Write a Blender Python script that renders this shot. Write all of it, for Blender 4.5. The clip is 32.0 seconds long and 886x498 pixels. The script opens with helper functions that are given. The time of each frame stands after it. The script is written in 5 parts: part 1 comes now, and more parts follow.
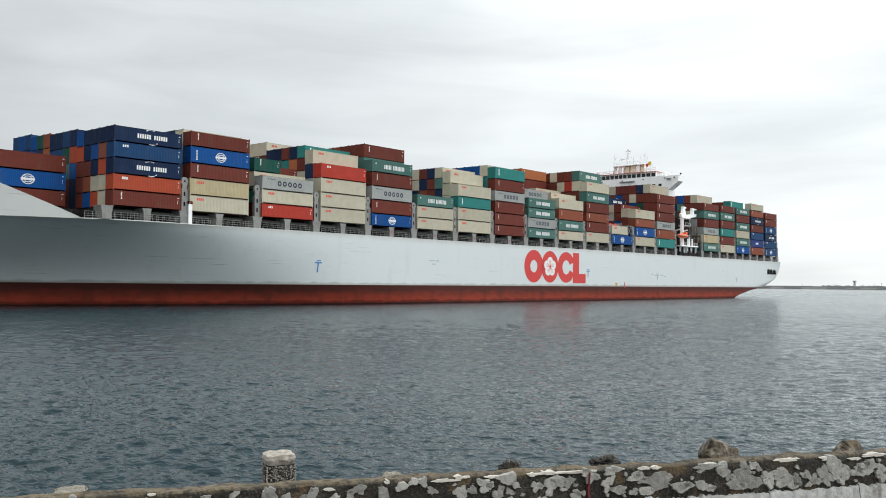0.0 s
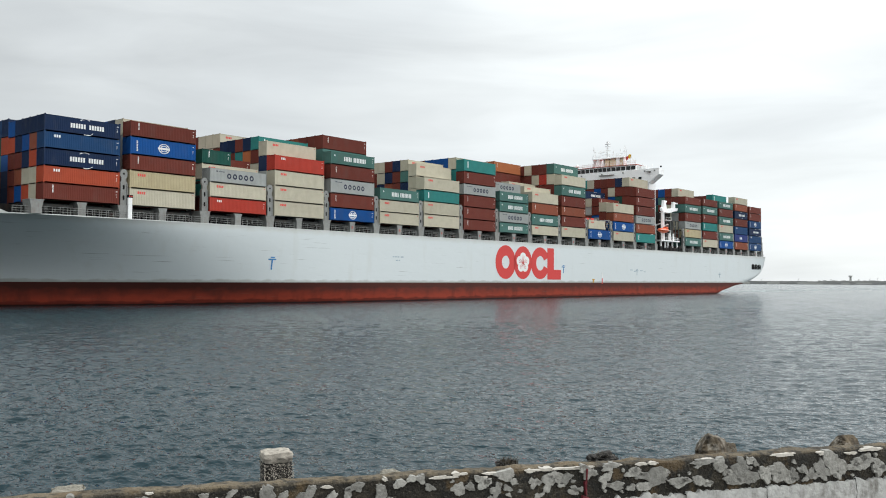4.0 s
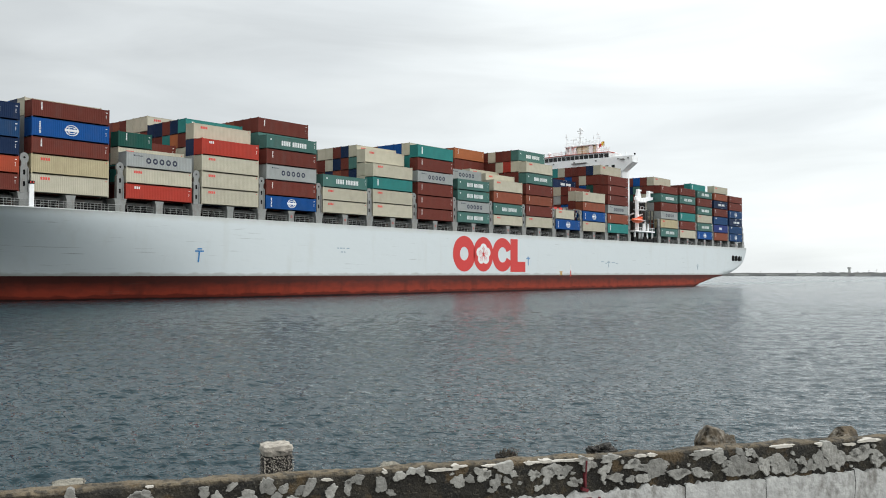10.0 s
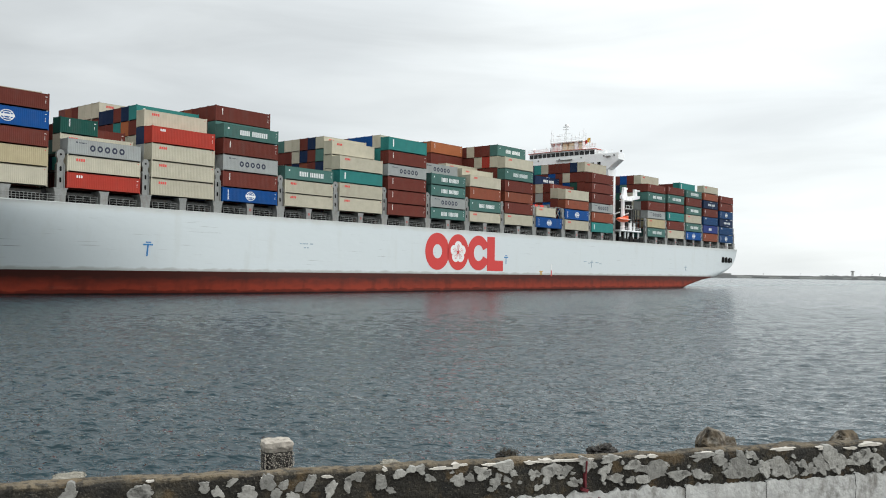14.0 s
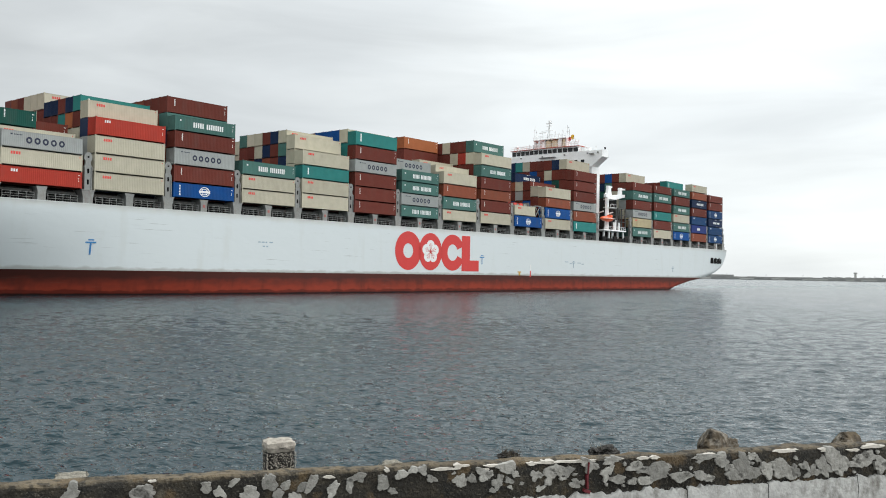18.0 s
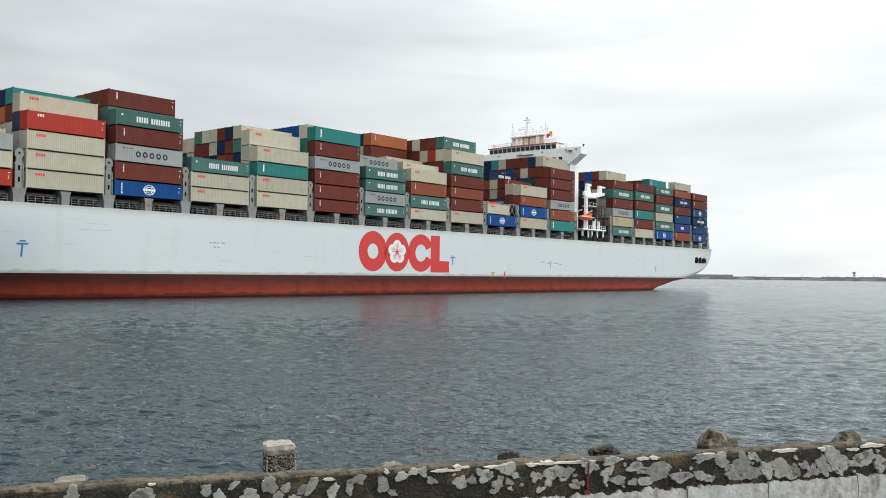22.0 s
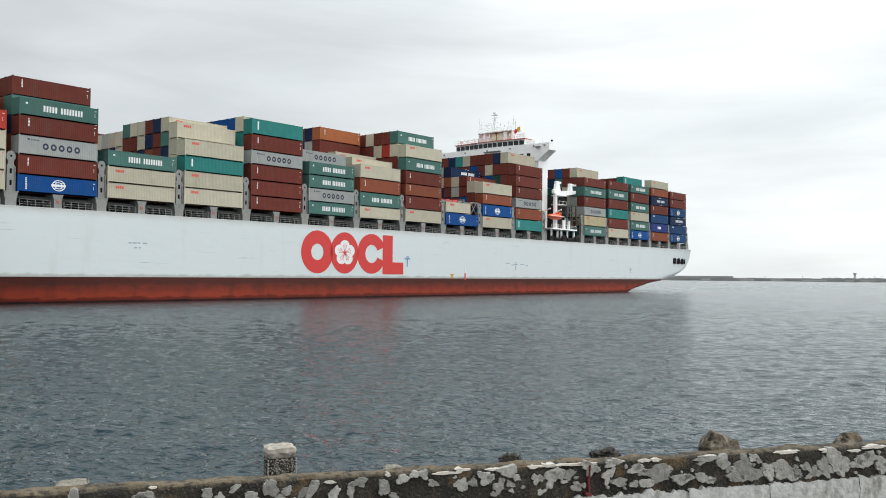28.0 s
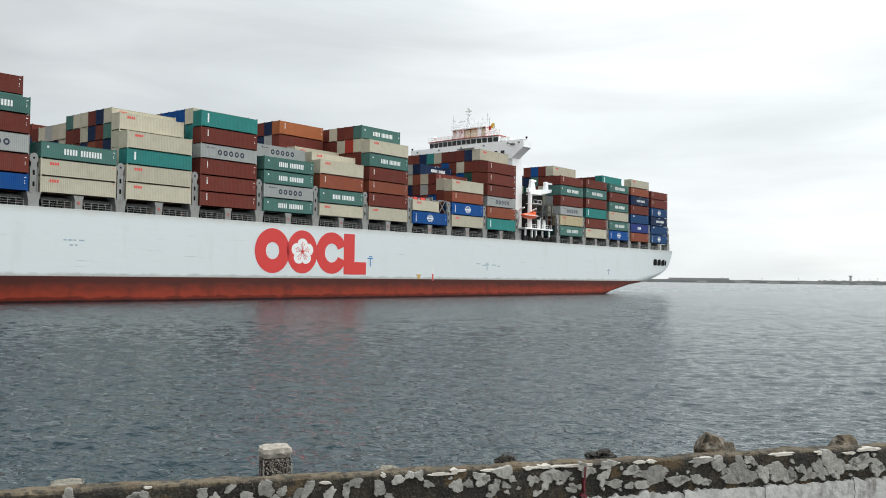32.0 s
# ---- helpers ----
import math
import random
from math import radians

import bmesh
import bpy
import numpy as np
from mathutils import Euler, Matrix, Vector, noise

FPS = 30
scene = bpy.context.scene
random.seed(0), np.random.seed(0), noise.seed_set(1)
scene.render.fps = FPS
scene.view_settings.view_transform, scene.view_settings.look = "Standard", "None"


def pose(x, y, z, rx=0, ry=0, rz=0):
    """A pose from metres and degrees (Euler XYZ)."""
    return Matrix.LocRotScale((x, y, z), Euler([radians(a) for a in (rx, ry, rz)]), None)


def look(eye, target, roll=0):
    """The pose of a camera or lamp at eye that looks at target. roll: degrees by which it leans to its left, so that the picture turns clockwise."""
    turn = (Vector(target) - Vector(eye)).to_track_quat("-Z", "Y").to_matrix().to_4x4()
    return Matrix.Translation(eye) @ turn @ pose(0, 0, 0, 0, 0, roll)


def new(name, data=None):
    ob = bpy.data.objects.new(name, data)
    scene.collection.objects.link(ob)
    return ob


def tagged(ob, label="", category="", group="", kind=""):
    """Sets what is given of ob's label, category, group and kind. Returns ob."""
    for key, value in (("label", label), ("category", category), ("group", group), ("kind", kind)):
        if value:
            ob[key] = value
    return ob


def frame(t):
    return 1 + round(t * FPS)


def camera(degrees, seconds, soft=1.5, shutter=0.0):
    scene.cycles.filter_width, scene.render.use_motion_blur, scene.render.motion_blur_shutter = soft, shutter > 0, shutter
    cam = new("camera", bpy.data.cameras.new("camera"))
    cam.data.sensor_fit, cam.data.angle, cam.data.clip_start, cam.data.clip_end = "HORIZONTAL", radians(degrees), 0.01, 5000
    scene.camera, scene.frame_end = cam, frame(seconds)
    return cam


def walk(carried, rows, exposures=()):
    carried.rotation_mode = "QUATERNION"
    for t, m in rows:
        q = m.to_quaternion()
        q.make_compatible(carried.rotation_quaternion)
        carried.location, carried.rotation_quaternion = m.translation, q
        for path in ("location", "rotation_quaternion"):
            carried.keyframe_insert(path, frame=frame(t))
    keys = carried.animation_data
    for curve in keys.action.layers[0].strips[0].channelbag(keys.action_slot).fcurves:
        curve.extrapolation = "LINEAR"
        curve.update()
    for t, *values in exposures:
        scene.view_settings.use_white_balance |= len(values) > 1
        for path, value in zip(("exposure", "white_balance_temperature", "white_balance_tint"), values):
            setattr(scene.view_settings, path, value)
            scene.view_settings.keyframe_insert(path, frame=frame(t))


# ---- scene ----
# camera: hand-held at the sea wall, nearly still
EYE = (0.0, 0.0, 4.745)
PAN = [
    (0, 92.155, -0.597, -49.527), (0.5, 92.193, -0.710, -49.547), (1, 92.190, -0.653, -49.629), (1.5, 92.180, -0.701, -49.663),
    (2, 92.049, -0.623, -49.548), (2.5, 91.885, -0.613, -49.556), (3, 91.825, -0.561, -49.638), (3.5, 91.932, -0.335, -49.651),
    (5.5, 91.990, -0.305, -49.971), (6, 91.930, -0.199, -49.975), (6.5, 91.925, -0.291, -49.968), (7, 91.857, -0.213, -49.864),
    (7.5, 91.843, -0.074, -49.837), (8, 91.902, -0.098, -49.881), (8.5, 91.808, 0.115, -49.824), (9, 91.748, 0.308, -49.739),
    (9.5, 91.667, 0.105, -49.722), (10, 91.501, -0.128, -49.794), (10.5, 91.441, -0.151, -49.861), (11, 91.560, -0.279, -49.877),
    (11.5, 91.591, -0.350, -49.883), (12, 91.558, -0.257, -49.833), (12.5, 91.377, -0.210, -49.850), (13, 91.217, -0.380, -49.877),
    (13.5, 91.200, -0.948, -49.804), (14, 91.401, -0.842, -49.626), (14.5, 91.643, -0.670, -49.489), (16.5, 91.646, -0.747, -49.356),
    (17, 91.527, -0.960, -49.361), (17.5, 91.447, -0.993, -49.405), (18, 91.443, -0.979, -49.470), (18.5, 91.549, -0.978, -49.524),
    (19, 91.574, -0.882, -49.545), (19.5, 91.531, -0.778, -49.487), (20, 91.483, -0.635, -49.317), (20.5, 91.473, -0.654, -49.377),
    (21, 91.577, -0.712, -49.518), (21.5, 91.591, -0.657, -49.540), (22, 91.543, -0.683, -49.538), (22.5, 91.490, -0.686, -49.506),
    (23, 91.468, -0.622, -49.474), (23.5, 91.577, -0.636, -49.586), (24, 91.667, -0.582, -49.597), (24.5, 91.740, -0.652, -49.582),
    (25, 91.769, -0.646, -49.551), (25.5, 91.806, -0.696, -49.567), (27.5, 91.724, -0.578, -49.489), (28, 91.699, -0.506, -49.504),
    (28.5, 91.631, -0.477, -49.512), (29, 91.581, -0.566, -49.586), (29.5, 91.562, -0.595, -49.592), (30, 91.687, -0.667, -49.708),
    (30.5, 91.792, -0.659, -49.716), (31, 91.822, -0.589, -49.728), (31.5, 91.773, -0.586, -49.709), (32, 91.760, -0.751, -49.737),
]
cam = camera(53.66, 32.0, soft=1.0)
walk(cam, [(t, pose(*EYE, rx, ry, rz)) for t, rx, ry, rz in PAN])

# ---- world, sun, exposure ----
SUN_AZ, SUN_EL = radians(-55.0), radians(46.0)
world = bpy.data.worlds.new("overcast_sky")
scene.world = world
world.use_nodes = True
wn = world.node_tree
wn.nodes.clear()


def wnode(kind, **values):
    n = wn.nodes.new(kind)
    for k, v in values.items():
        n.inputs[k].default_value = v
    return n


w_out = wnode("ShaderNodeOutputWorld")
w_bg = wnode("ShaderNodeBackground", Strength=0.096)
w_sky = wnode("ShaderNodeTexSky")
w_sky.sky_type, w_sky.sun_disc = "NISHITA", False
w_sky.sun_elevation, w_sky.sun_rotation = SUN_EL, radians(90) - SUN_AZ
w_co = wnode("ShaderNodeTexCoord")
w_map = wnode("ShaderNodeMapping", Scale=(1.0, 1.0, 3.6), Location=(0.3, 0.1, 0.35))
w_noise = wnode("ShaderNodeTexNoise", Scale=1.7, Detail=5.0, Roughness=0.46, Distortion=0.35)
w_ramp = wn.nodes.new("ShaderNodeValToRGB")
w_ramp.color_ramp.elements[0].position, w_ramp.color_ramp.elements[0].color = 0.36, (7.2, 7.6, 7.75, 1)
w_ramp.color_ramp.elements[1].position, w_ramp.color_ramp.elements[1].color = 0.62, (8.9, 9.3, 9.3, 1)
w_sep = wnode("ShaderNodeSeparateXYZ")
# thin cloud near the sun
w_dot = wn.nodes.new("ShaderNodeVectorMath")
w_dot.operation = "DOT_PRODUCT"
w_dot.inputs[1].default_value = (math.cos(SUN_EL) * math.cos(SUN_AZ), math.cos(SUN_EL) * math.sin(SUN_AZ), math.sin(SUN_EL))
w_glow = wn.nodes.new("ShaderNodeMapRange")
w_glow.inputs["From Min"].default_value, w_glow.inputs["From Max"].default_value = -0.75, 0.9
w_glow.inputs["To Min"].default_value, w_glow.inputs["To Max"].default_value = 0.57, 1.52
# an overcast sky is brightest overhead
w_top = wn.nodes.new("ShaderNodeMapRange")
w_top.inputs["From Min"].default_value, w_top.inputs["From Max"].default_value = 0.30, 0.65
w_top.inputs["To Min"].default_value, w_top.inputs["To Max"].default_value = 1.14, 1.62
w_mul = wn.nodes.new("ShaderNodeMath")
w_mul.operation = "MULTIPLY"
w_scale = wn.nodes.new("ShaderNodeVectorMath")
w_scale.operation = "SCALE"
w_mix = wn.nodes.new("ShaderNodeMix")
w_mix.data_type = "RGBA"
w_mix.inputs["Factor"].default_value = 0.93
wl = wn.links.new
wl(w_co.outputs["Generated"], w_map.inputs["Vector"])
wl(w_map.outputs["Vector"], w_noise.inputs["Vector"])
wl(w_noise.outputs["Fac"], w_ramp.inputs["Fac"])
wl(w_co.outputs["Generated"], w_dot.inputs[0])
wl(w_dot.outputs["Value"], w_glow.inputs["Value"])
wl(w_co.outputs["Generated"], w_sep.inputs["Vector"])
wl(w_glow.outputs["Result"], w_mul.inputs[0])
wl(w_sep.outputs["Z"], w_top.inputs["Value"])
wl(w_top.outputs["Result"], w_mul.inputs[1])
# thin streaks under the main layer
w_map2 = wnode("ShaderNodeMapping", Scale=(2.2, 2.2, 13.0), Rotation=(0.08, -0.06, 0.4))
w_streak = wnode("ShaderNodeTexNoise", Scale=1.5, Detail=6.0, Roughness=0.5, Distortion=0.5)
w_sr = wn.nodes.new("ShaderNodeMapRange")
w_sr.inputs["From Min"].default_value, w_sr.inputs["From Max"].default_value = 0.3, 0.7
w_sr.inputs["To Min"].default_value, w_sr.inputs["To Max"].default_value = 0.86, 1.05
w_mul2 = wn.nodes.new("ShaderNodeMath")
w_mul2.operation = "MULTIPLY"
wl(w_co.outputs["Generated"], w_map2.inputs["Vector"])
wl(w_map2.outputs["Vector"], w_streak.inputs["Vector"])
wl(w_streak.outputs["Fac"], w_sr.inputs["Value"])
wl(w_sr.outputs["Result"], w_mul2.inputs[0])
wl(w_mul.outputs["Value"], w_mul2.inputs[1])
wl(w_ramp.outputs["Color"], w_scale.inputs[0])
wl(w_mul2.outputs["Value"], w_scale.inputs["Scale"])
wl(w_sky.outputs["Color"], w_mix.inputs["A"])
wl(w_scale.outputs["Vector"], w_mix.inputs["B"])
wl(w_mix.outputs["Result"], w_bg.inputs["Color"])
wl(w_bg.outputs["Background"], w_out.inputs["Surface"])

sun_data = bpy.data.lights.new("sun", "SUN")
sun_data.energy, sun_data.angle, sun_data.color = 1.5, radians(46), (1.0, 0.98, 0.96)
sun = new("sun", sun_data)
sun.matrix_world = look((math.cos(SUN_AZ) * 300, math.sin(SUN_AZ) * 300, 300 * math.tan(SUN_EL)), (0, 0, 0))
scene.view_settings.exposure = 0.0


# ---- materials ----
def material(name, color, rough=0.6, metal=0.0, spread=0.12, scale=3.0, bump=0.0, bump_scale=40.0, stain=None, stain_amount=0.35,
             stain_scale=(0.6, 0.6, 0.25), per_object=0.08, spec=0.5, streak=0.0):
    """Painted or rough surface: grain and wider tone changes, stains of one colour, a little change from object to object."""
    m = bpy.data.materials.new(name)
    m.use_nodes = True
    nt = m.node_tree
    b = nt.nodes["Principled BSDF"]
    b.inputs["Roughness"].default_value, b.inputs["Metallic"].default_value = rough, metal
    b.inputs["Specular IOR Level"].default_value = spec
    co = nt.nodes.new("ShaderNodeTexCoord")
    info = nt.nodes.new("ShaderNodeObjectInfo")
    off = nt.nodes.new("ShaderNodeVectorMath")
    off.operation = "MULTIPLY_ADD"
    nt.links.new(info.outputs["Random"], off.inputs[0])
    off.inputs[1].default_value = (37.0, 19.0, 53.0)
    nt.links.new(co.outputs["Object"], off.inputs[2])
    n1 = nt.nodes.new("ShaderNodeTexNoise")
    n1.inputs["Scale"].default_value, n1.inputs["Detail"].default_value = scale, 6
    nt.links.new(off.outputs["Vector"], n1.inputs["Vector"])
    hsv = nt.nodes.new("ShaderNodeHueSaturation")
    hsv.inputs["Color"].default_value = (*color, 1)
    val = nt.nodes.new("ShaderNodeMapRange")
    val.inputs["From Min"].default_value, val.inputs["From Max"].default_value = 0.25, 0.75
    val.inputs["To Min"].default_value, val.inputs["To Max"].default_value = 1 - spread, 1 + spread
    nt.links.new(n1.outputs["Fac"], val.inputs["Value"])
    tone = nt.nodes.new("ShaderNodeMapRange")
    tone.inputs["To Min"].default_value, tone.inputs["To Max"].default_value = 1 - per_object, 1 + per_object
    nt.links.new(info.outputs["Random"], tone.inputs["Value"])
    mul = nt.nodes.new("ShaderNodeMath")
    mul.operation = "MULTIPLY"
    nt.links.new(val.outputs["Result"], mul.inputs[0])
    nt.links.new(tone.outputs["Result"], mul.inputs[1])
    nt.links.new(mul.outputs["Value"], hsv.inputs["Value"])
    out = hsv.outputs["Color"]
    if stain:
        mp = nt.nodes.new("ShaderNodeMapping")
        mp.inputs["Scale"].default_value = stain_scale
        nt.links.new(off.outputs["Vector"], mp.inputs["Vector"])
        n2 = nt.nodes.new("ShaderNodeTexNoise")
        n2.inputs["Scale"].default_value, n2.inputs["Detail"].default_value, n2.inputs["Roughness"].default_value = 1.0, 8, 0.62
        nt.links.new(mp.outputs["Vector"], n2.inputs["Vector"])
        rr = nt.nodes.new("ShaderNodeMapRange")
        rr.inputs["From Min"].default_value, rr.inputs["From Max"].default_value = 0.5, 0.72
        rr.inputs["To Max"].default_value = stain_amount
        nt.links.new(n2.outputs["Fac"], rr.inputs["Value"])
        mix = nt.nodes.new("ShaderNodeMix")
        mix.data_type = "RGBA"
        nt.links.new(rr.outputs["Result"], mix.inputs["Factor"])
        nt.links.new(out, mix.inputs["A"])
        mix.inputs["B"].default_value = (*stain, 1)
        out = mix.outputs["Result"]
    nt.links.new(out, b.inputs["Base Color"])
    if bump:
        n3 = nt.nodes.new("ShaderNodeTexNoise")
        n3.inputs["Scale"].default_value, n3.inputs["Detail"].default_value = bump_scale, 5
        nt.links.new(co.outputs["Object"], n3.inputs["Vector"])
        bp = nt.nodes.new("ShaderNodeBump")
        bp.inputs["Strength"].default_value, bp.inputs["Distance"].default_value = bump, 0.02
        nt.links.new(n3.outputs["Fac"], bp.inputs["Height"])
        nt.links.new(bp.outputs["Normal"], b.inputs["Normal"])
    return m


RUST, GRIME = (0.12, 0.05, 0.025), (0.09, 0.085, 0.075)
PAINT = {
    "w": ("cream", (0.44, 0.41, 0.32), RUST, 0.10),
    "y": ("yellowed cream", (0.44, 0.375, 0.235), RUST, 0.22),
    "n": ("maroon", (0.130, 0.032, 0.023), GRIME, 0.2),
    "m": ("rust brown", (0.21, 0.062, 0.035), GRIME, 0.2),
    "b": ("bright blue", (0.006, 0.062, 0.225), GRIME, 0.15),
    "U": ("dull blue", (0.013, 0.050, 0.130), GRIME, 0.2),
    "A": ("dull blue", (0.020, 0.036, 0.150), GRIME, 0.2),
    "B": ("dull blue", (0.013, 0.052, 0.140), GRIME, 0.2),
    "N": ("navy", (0.009, 0.022, 0.060), GRIME, 0.2),
    "g": ("light grey", (0.30, 0.315, 0.305), RUST, 0.14),
    "t": ("grey-green", (0.062, 0.142, 0.124), GRIME, 0.25),
    "T": ("teal", (0.030, 0.185, 0.170), GRIME, 0.12),
    "G": ("dark green", (0.012, 0.07, 0.055), GRIME, 0.2),
    "r": ("red", (0.36, 0.042, 0.028), GRIME, 0.15),
    "o": ("orange-red", (0.36, 0.065, 0.032), GRIME, 0.15),
    "k": ("orange", (0.33, 0.11, 0.045), RUST, 0.2),
}
CONTAINER_PAINT = {c: material("container_" + n.replace(" ", "_").replace("-", "_"), col, 0.6, 0, 0.08, 0.8, stain=st, stain_amount=am,
                               stain_scale=(0.5, 0.5, 0.18), per_object=0.10, spec=0.10)
                   for c, (n, col, st, am) in PAINT.items()}
INK_WHITE = material("white_marking", (0.72, 0.73, 0.72), 0.6, spread=0.06)
INK_NAVY = material("navy_marking", (0.012, 0.018, 0.045), 0.6, spread=0.06)
INK_RED = material("red_marking", (0.62, 0.05, 0.04), 0.6, spread=0.06)
INK_BLUE = material("blue_marking", (0.03, 0.18, 0.42), 0.6, spread=0.06)
INK_FADED = material("faded_marking", (0.27, 0.36, 0.42), 0.6, spread=0.1)
INK_YELLOW = material("ochre_marking", (0.55, 0.33, 0.06), 0.6, spread=0.1)
RED_PAINT = material("red_hull_mark", (0.56, 0.030, 0.026), 0.45, spread=0.05, per_object=0)
SHIP_WHITE = material("white_ship_paint", (0.87, 0.875, 0.87), 0.4, spread=0.05, stain=(0.5, 0.46, 0.4), stain_amount=0.12)
SHIP_GREY = material("grey_lashing_paint", (0.22, 0.225, 0.215), 0.6, spread=0.14, stain=RUST, stain_amount=0.35, stain_scale=(1.5, 1.5, 0.6))
# these two are darkened to hold the shade under containers and between bays
SHIP_DARK = material("dark_deck_and_shade", (0.022, 0.023, 0.023), 0.85, spread=0.3, stain=RUST, stain_amount=0.3, spec=0.15)
SHIP_MID = material("shade_grey_gear", (0.075, 0.078, 0.075), 0.75, spread=0.3, stain=RUST, stain_amount=0.3, spec=0.2)
STATION_RED = material("faded_red_plate", (0.34, 0.10, 0.09), 0.6, spread=0.2)
PIPE_GREY = material("pale_rail_paint", (0.25, 0.255, 0.245), 0.5, spread=0.1)
GLASS_DARK = material("dark_window_glass", (0.01, 0.012, 0.014), 0.08, spread=0.02)
ORANGE = material("orange_lifeboat", (0.80, 0.12, 0.03), 0.4, spread=0.06)
YELLOW = material("yellow_radome", (0.75, 0.45, 0.03), 0.5, spread=0.06)
BUFF = material("buff_funnel_paint", (0.72, 0.63, 0.44), 0.5, spread=0.06)
BLACK = material("black_gear_and_hole_shade", (0.008, 0.008, 0.008), 0.9, spec=0.1)


# ---- mesh helpers ----
def box(bm, x0, x1, y0, y1, z0, z1, bevel=0.0, m=None):
    geo = bmesh.ops.create_cube(bm, size=1.0, matrix=Matrix.Translation(((x0 + x1) / 2, (y0 + y1) / 2, (z0 + z1) / 2)) @ Matrix.Diagonal((x1 - x0, y1 - y0, z1 - z0, 1)))
    vs = geo["verts"]
    if bevel:
        es = list({e for v in vs for e in v.link_edges})
        vs = bmesh.ops.bevel(bm, geom=es, offset=bevel, segments=2, affect="EDGES", profile=0.6)["verts"]
    if m is not None:
        bmesh.ops.transform(bm, matrix=m, verts=vs)


def rod(bm, a, b, r, n=6, r2=None):
    a, b = Vector(a), Vector(b)
    d = b - a
    bmesh.ops.create_cone(bm, cap_ends=True, segments=n, radius1=r, radius2=r if r2 is None else r2, depth=d.length,
                          matrix=Matrix.Translation((a + b) / 2) @ d.to_track_quat("Z", "Y").to_matrix().to_4x4())


def prism(bm, outline, y0, y1):
    """A plate of the outline (x, z), from y0 to y1."""
    front = [bm.verts.new((x, y0, z)) for x, z in outline]
    back = [bm.verts.new((x, y1, z)) for x, z in outline]
    bm.faces.new(front)
    bm.faces.new(back[::-1])
    for i in range(len(outline)):
        j = (i + 1) % len(outline)
        bm.faces.new((front[j], front[i], back[i], back[j]))


def mesh_of(bm, name, smooth=False):
    bmesh.ops.recalc_face_normals(bm, faces=bm.faces)
    me = bpy.data.meshes.new(name)
    bm.to_mesh(me)
    bm.free()
    if smooth:
        me.polygons.foreach_set("use_smooth", [True] * len(me.polygons))
    return me


def part(name, bm, mat, parent=None, label="", smooth=False):
    ob = new(name, mesh_of(bm, name, smooth))
    ob.data.materials.append(mat)
    if parent:
        ob.parent = parent
    return tagged(ob, label)


def placed(name, me, mat, parent, m=None):
    """An object on a shared mesh, with its own paint."""
    ob = new(name, me)
    if not me.materials:
        me.materials.append(None)
    ob.material_slots[0].link = "OBJECT"
    ob.material_slots[0].material = mat
    ob.parent = parent
    if m is not None:
        ob.matrix_basis = m
    return ob


# ---- the sea, the far shore ----
def water_material(name="harbour_water", rough=0.018):
    m = bpy.data.materials.new(name)
    m.use_nodes = True
    nt = m.node_tree
    b = nt.nodes["Principled BSDF"]
    b.inputs["Base Color"].default_value = (0.002, 0.019, 0.026, 1)
    b.inputs["IOR"].default_value = 1.33
    chop = nt.nodes.new("ShaderNodeAttribute")
    chop.attribute_name = "fine_chop"
    rg = nt.nodes.new("ShaderNodeMapRange")
    rg.inputs["From Min"].default_value, rg.inputs["From Max"].default_value, rg.inputs["To Min"].default_value, rg.inputs["To Max"].default_value = 0.38, 0.62, rough, 0.20
    nt.links.new(chop.outputs["Fac"], rg.inputs["Value"])
    nt.links.new(rg.outputs["Result"], b.inputs["Roughness"])
    co = nt.nodes.new("ShaderNodeTexCoord")
    prev = None
    turn = nt.nodes.new("ShaderNodeMapping")
    turn.inputs["Rotation"].default_value = (0, 0, radians(-35))
    nt.links.new(co.outputs["Object"], turn.inputs["Vector"])
    for scale, stretch, strength, dist, detail in ((4.5, (1.0, 0.5, 1), 1.0, 0.10, 2), (11.0, (1.0, 0.6, 1), 1.0, 0.022, 2)):
        mp = nt.nodes.new("ShaderNodeMapping")
        mp.inputs["Scale"].default_value = stretch
        nt.links.new(turn.outputs["Vector"], mp.inputs["Vector"])
        n = nt.nodes.new("ShaderNodeTexNoise")
        n.inputs["Scale"].default_value, n.inputs["Detail"].default_value, n.inputs["Distortion"].default_value = scale, detail, 0.4
        nt.links.new(mp.outputs["Vector"], n.inputs["Vector"])
        bp = nt.nodes.new("ShaderNodeBump")
        bp.inputs["Strength"].default_value, bp.inputs["Distance"].default_value = strength, dist
        nt.links.new(n.outputs["Fac"], bp.inputs["Height"])
        if prev:
            nt.links.new(prev.outputs["Normal"], bp.inputs["Normal"])
        prev = bp
    nt.links.new(prev.outputs["Normal"], b.inputs["Normal"])
    return m


WAVES = []


def waves():
    """Wind chop: many small trains of 0.24 to 4.5 m, short-crested, about one main direction."""
    rng = random.Random(11)
    n = 96
    for i in range(n):
        length = 0.24 * (4.5 / 0.24) ** (i / (n - 1))
        a = radians(213 + rng.gauss(0, 30 if length < 1.2 else 20))
        k = 2 * math.pi / length
        slope = 0.064 / (1 + (length / 1.0) ** 2)
        WAVES.append((length, k * math.cos(a), k * math.sin(a), rng.uniform(0, 6.28), slope / k))


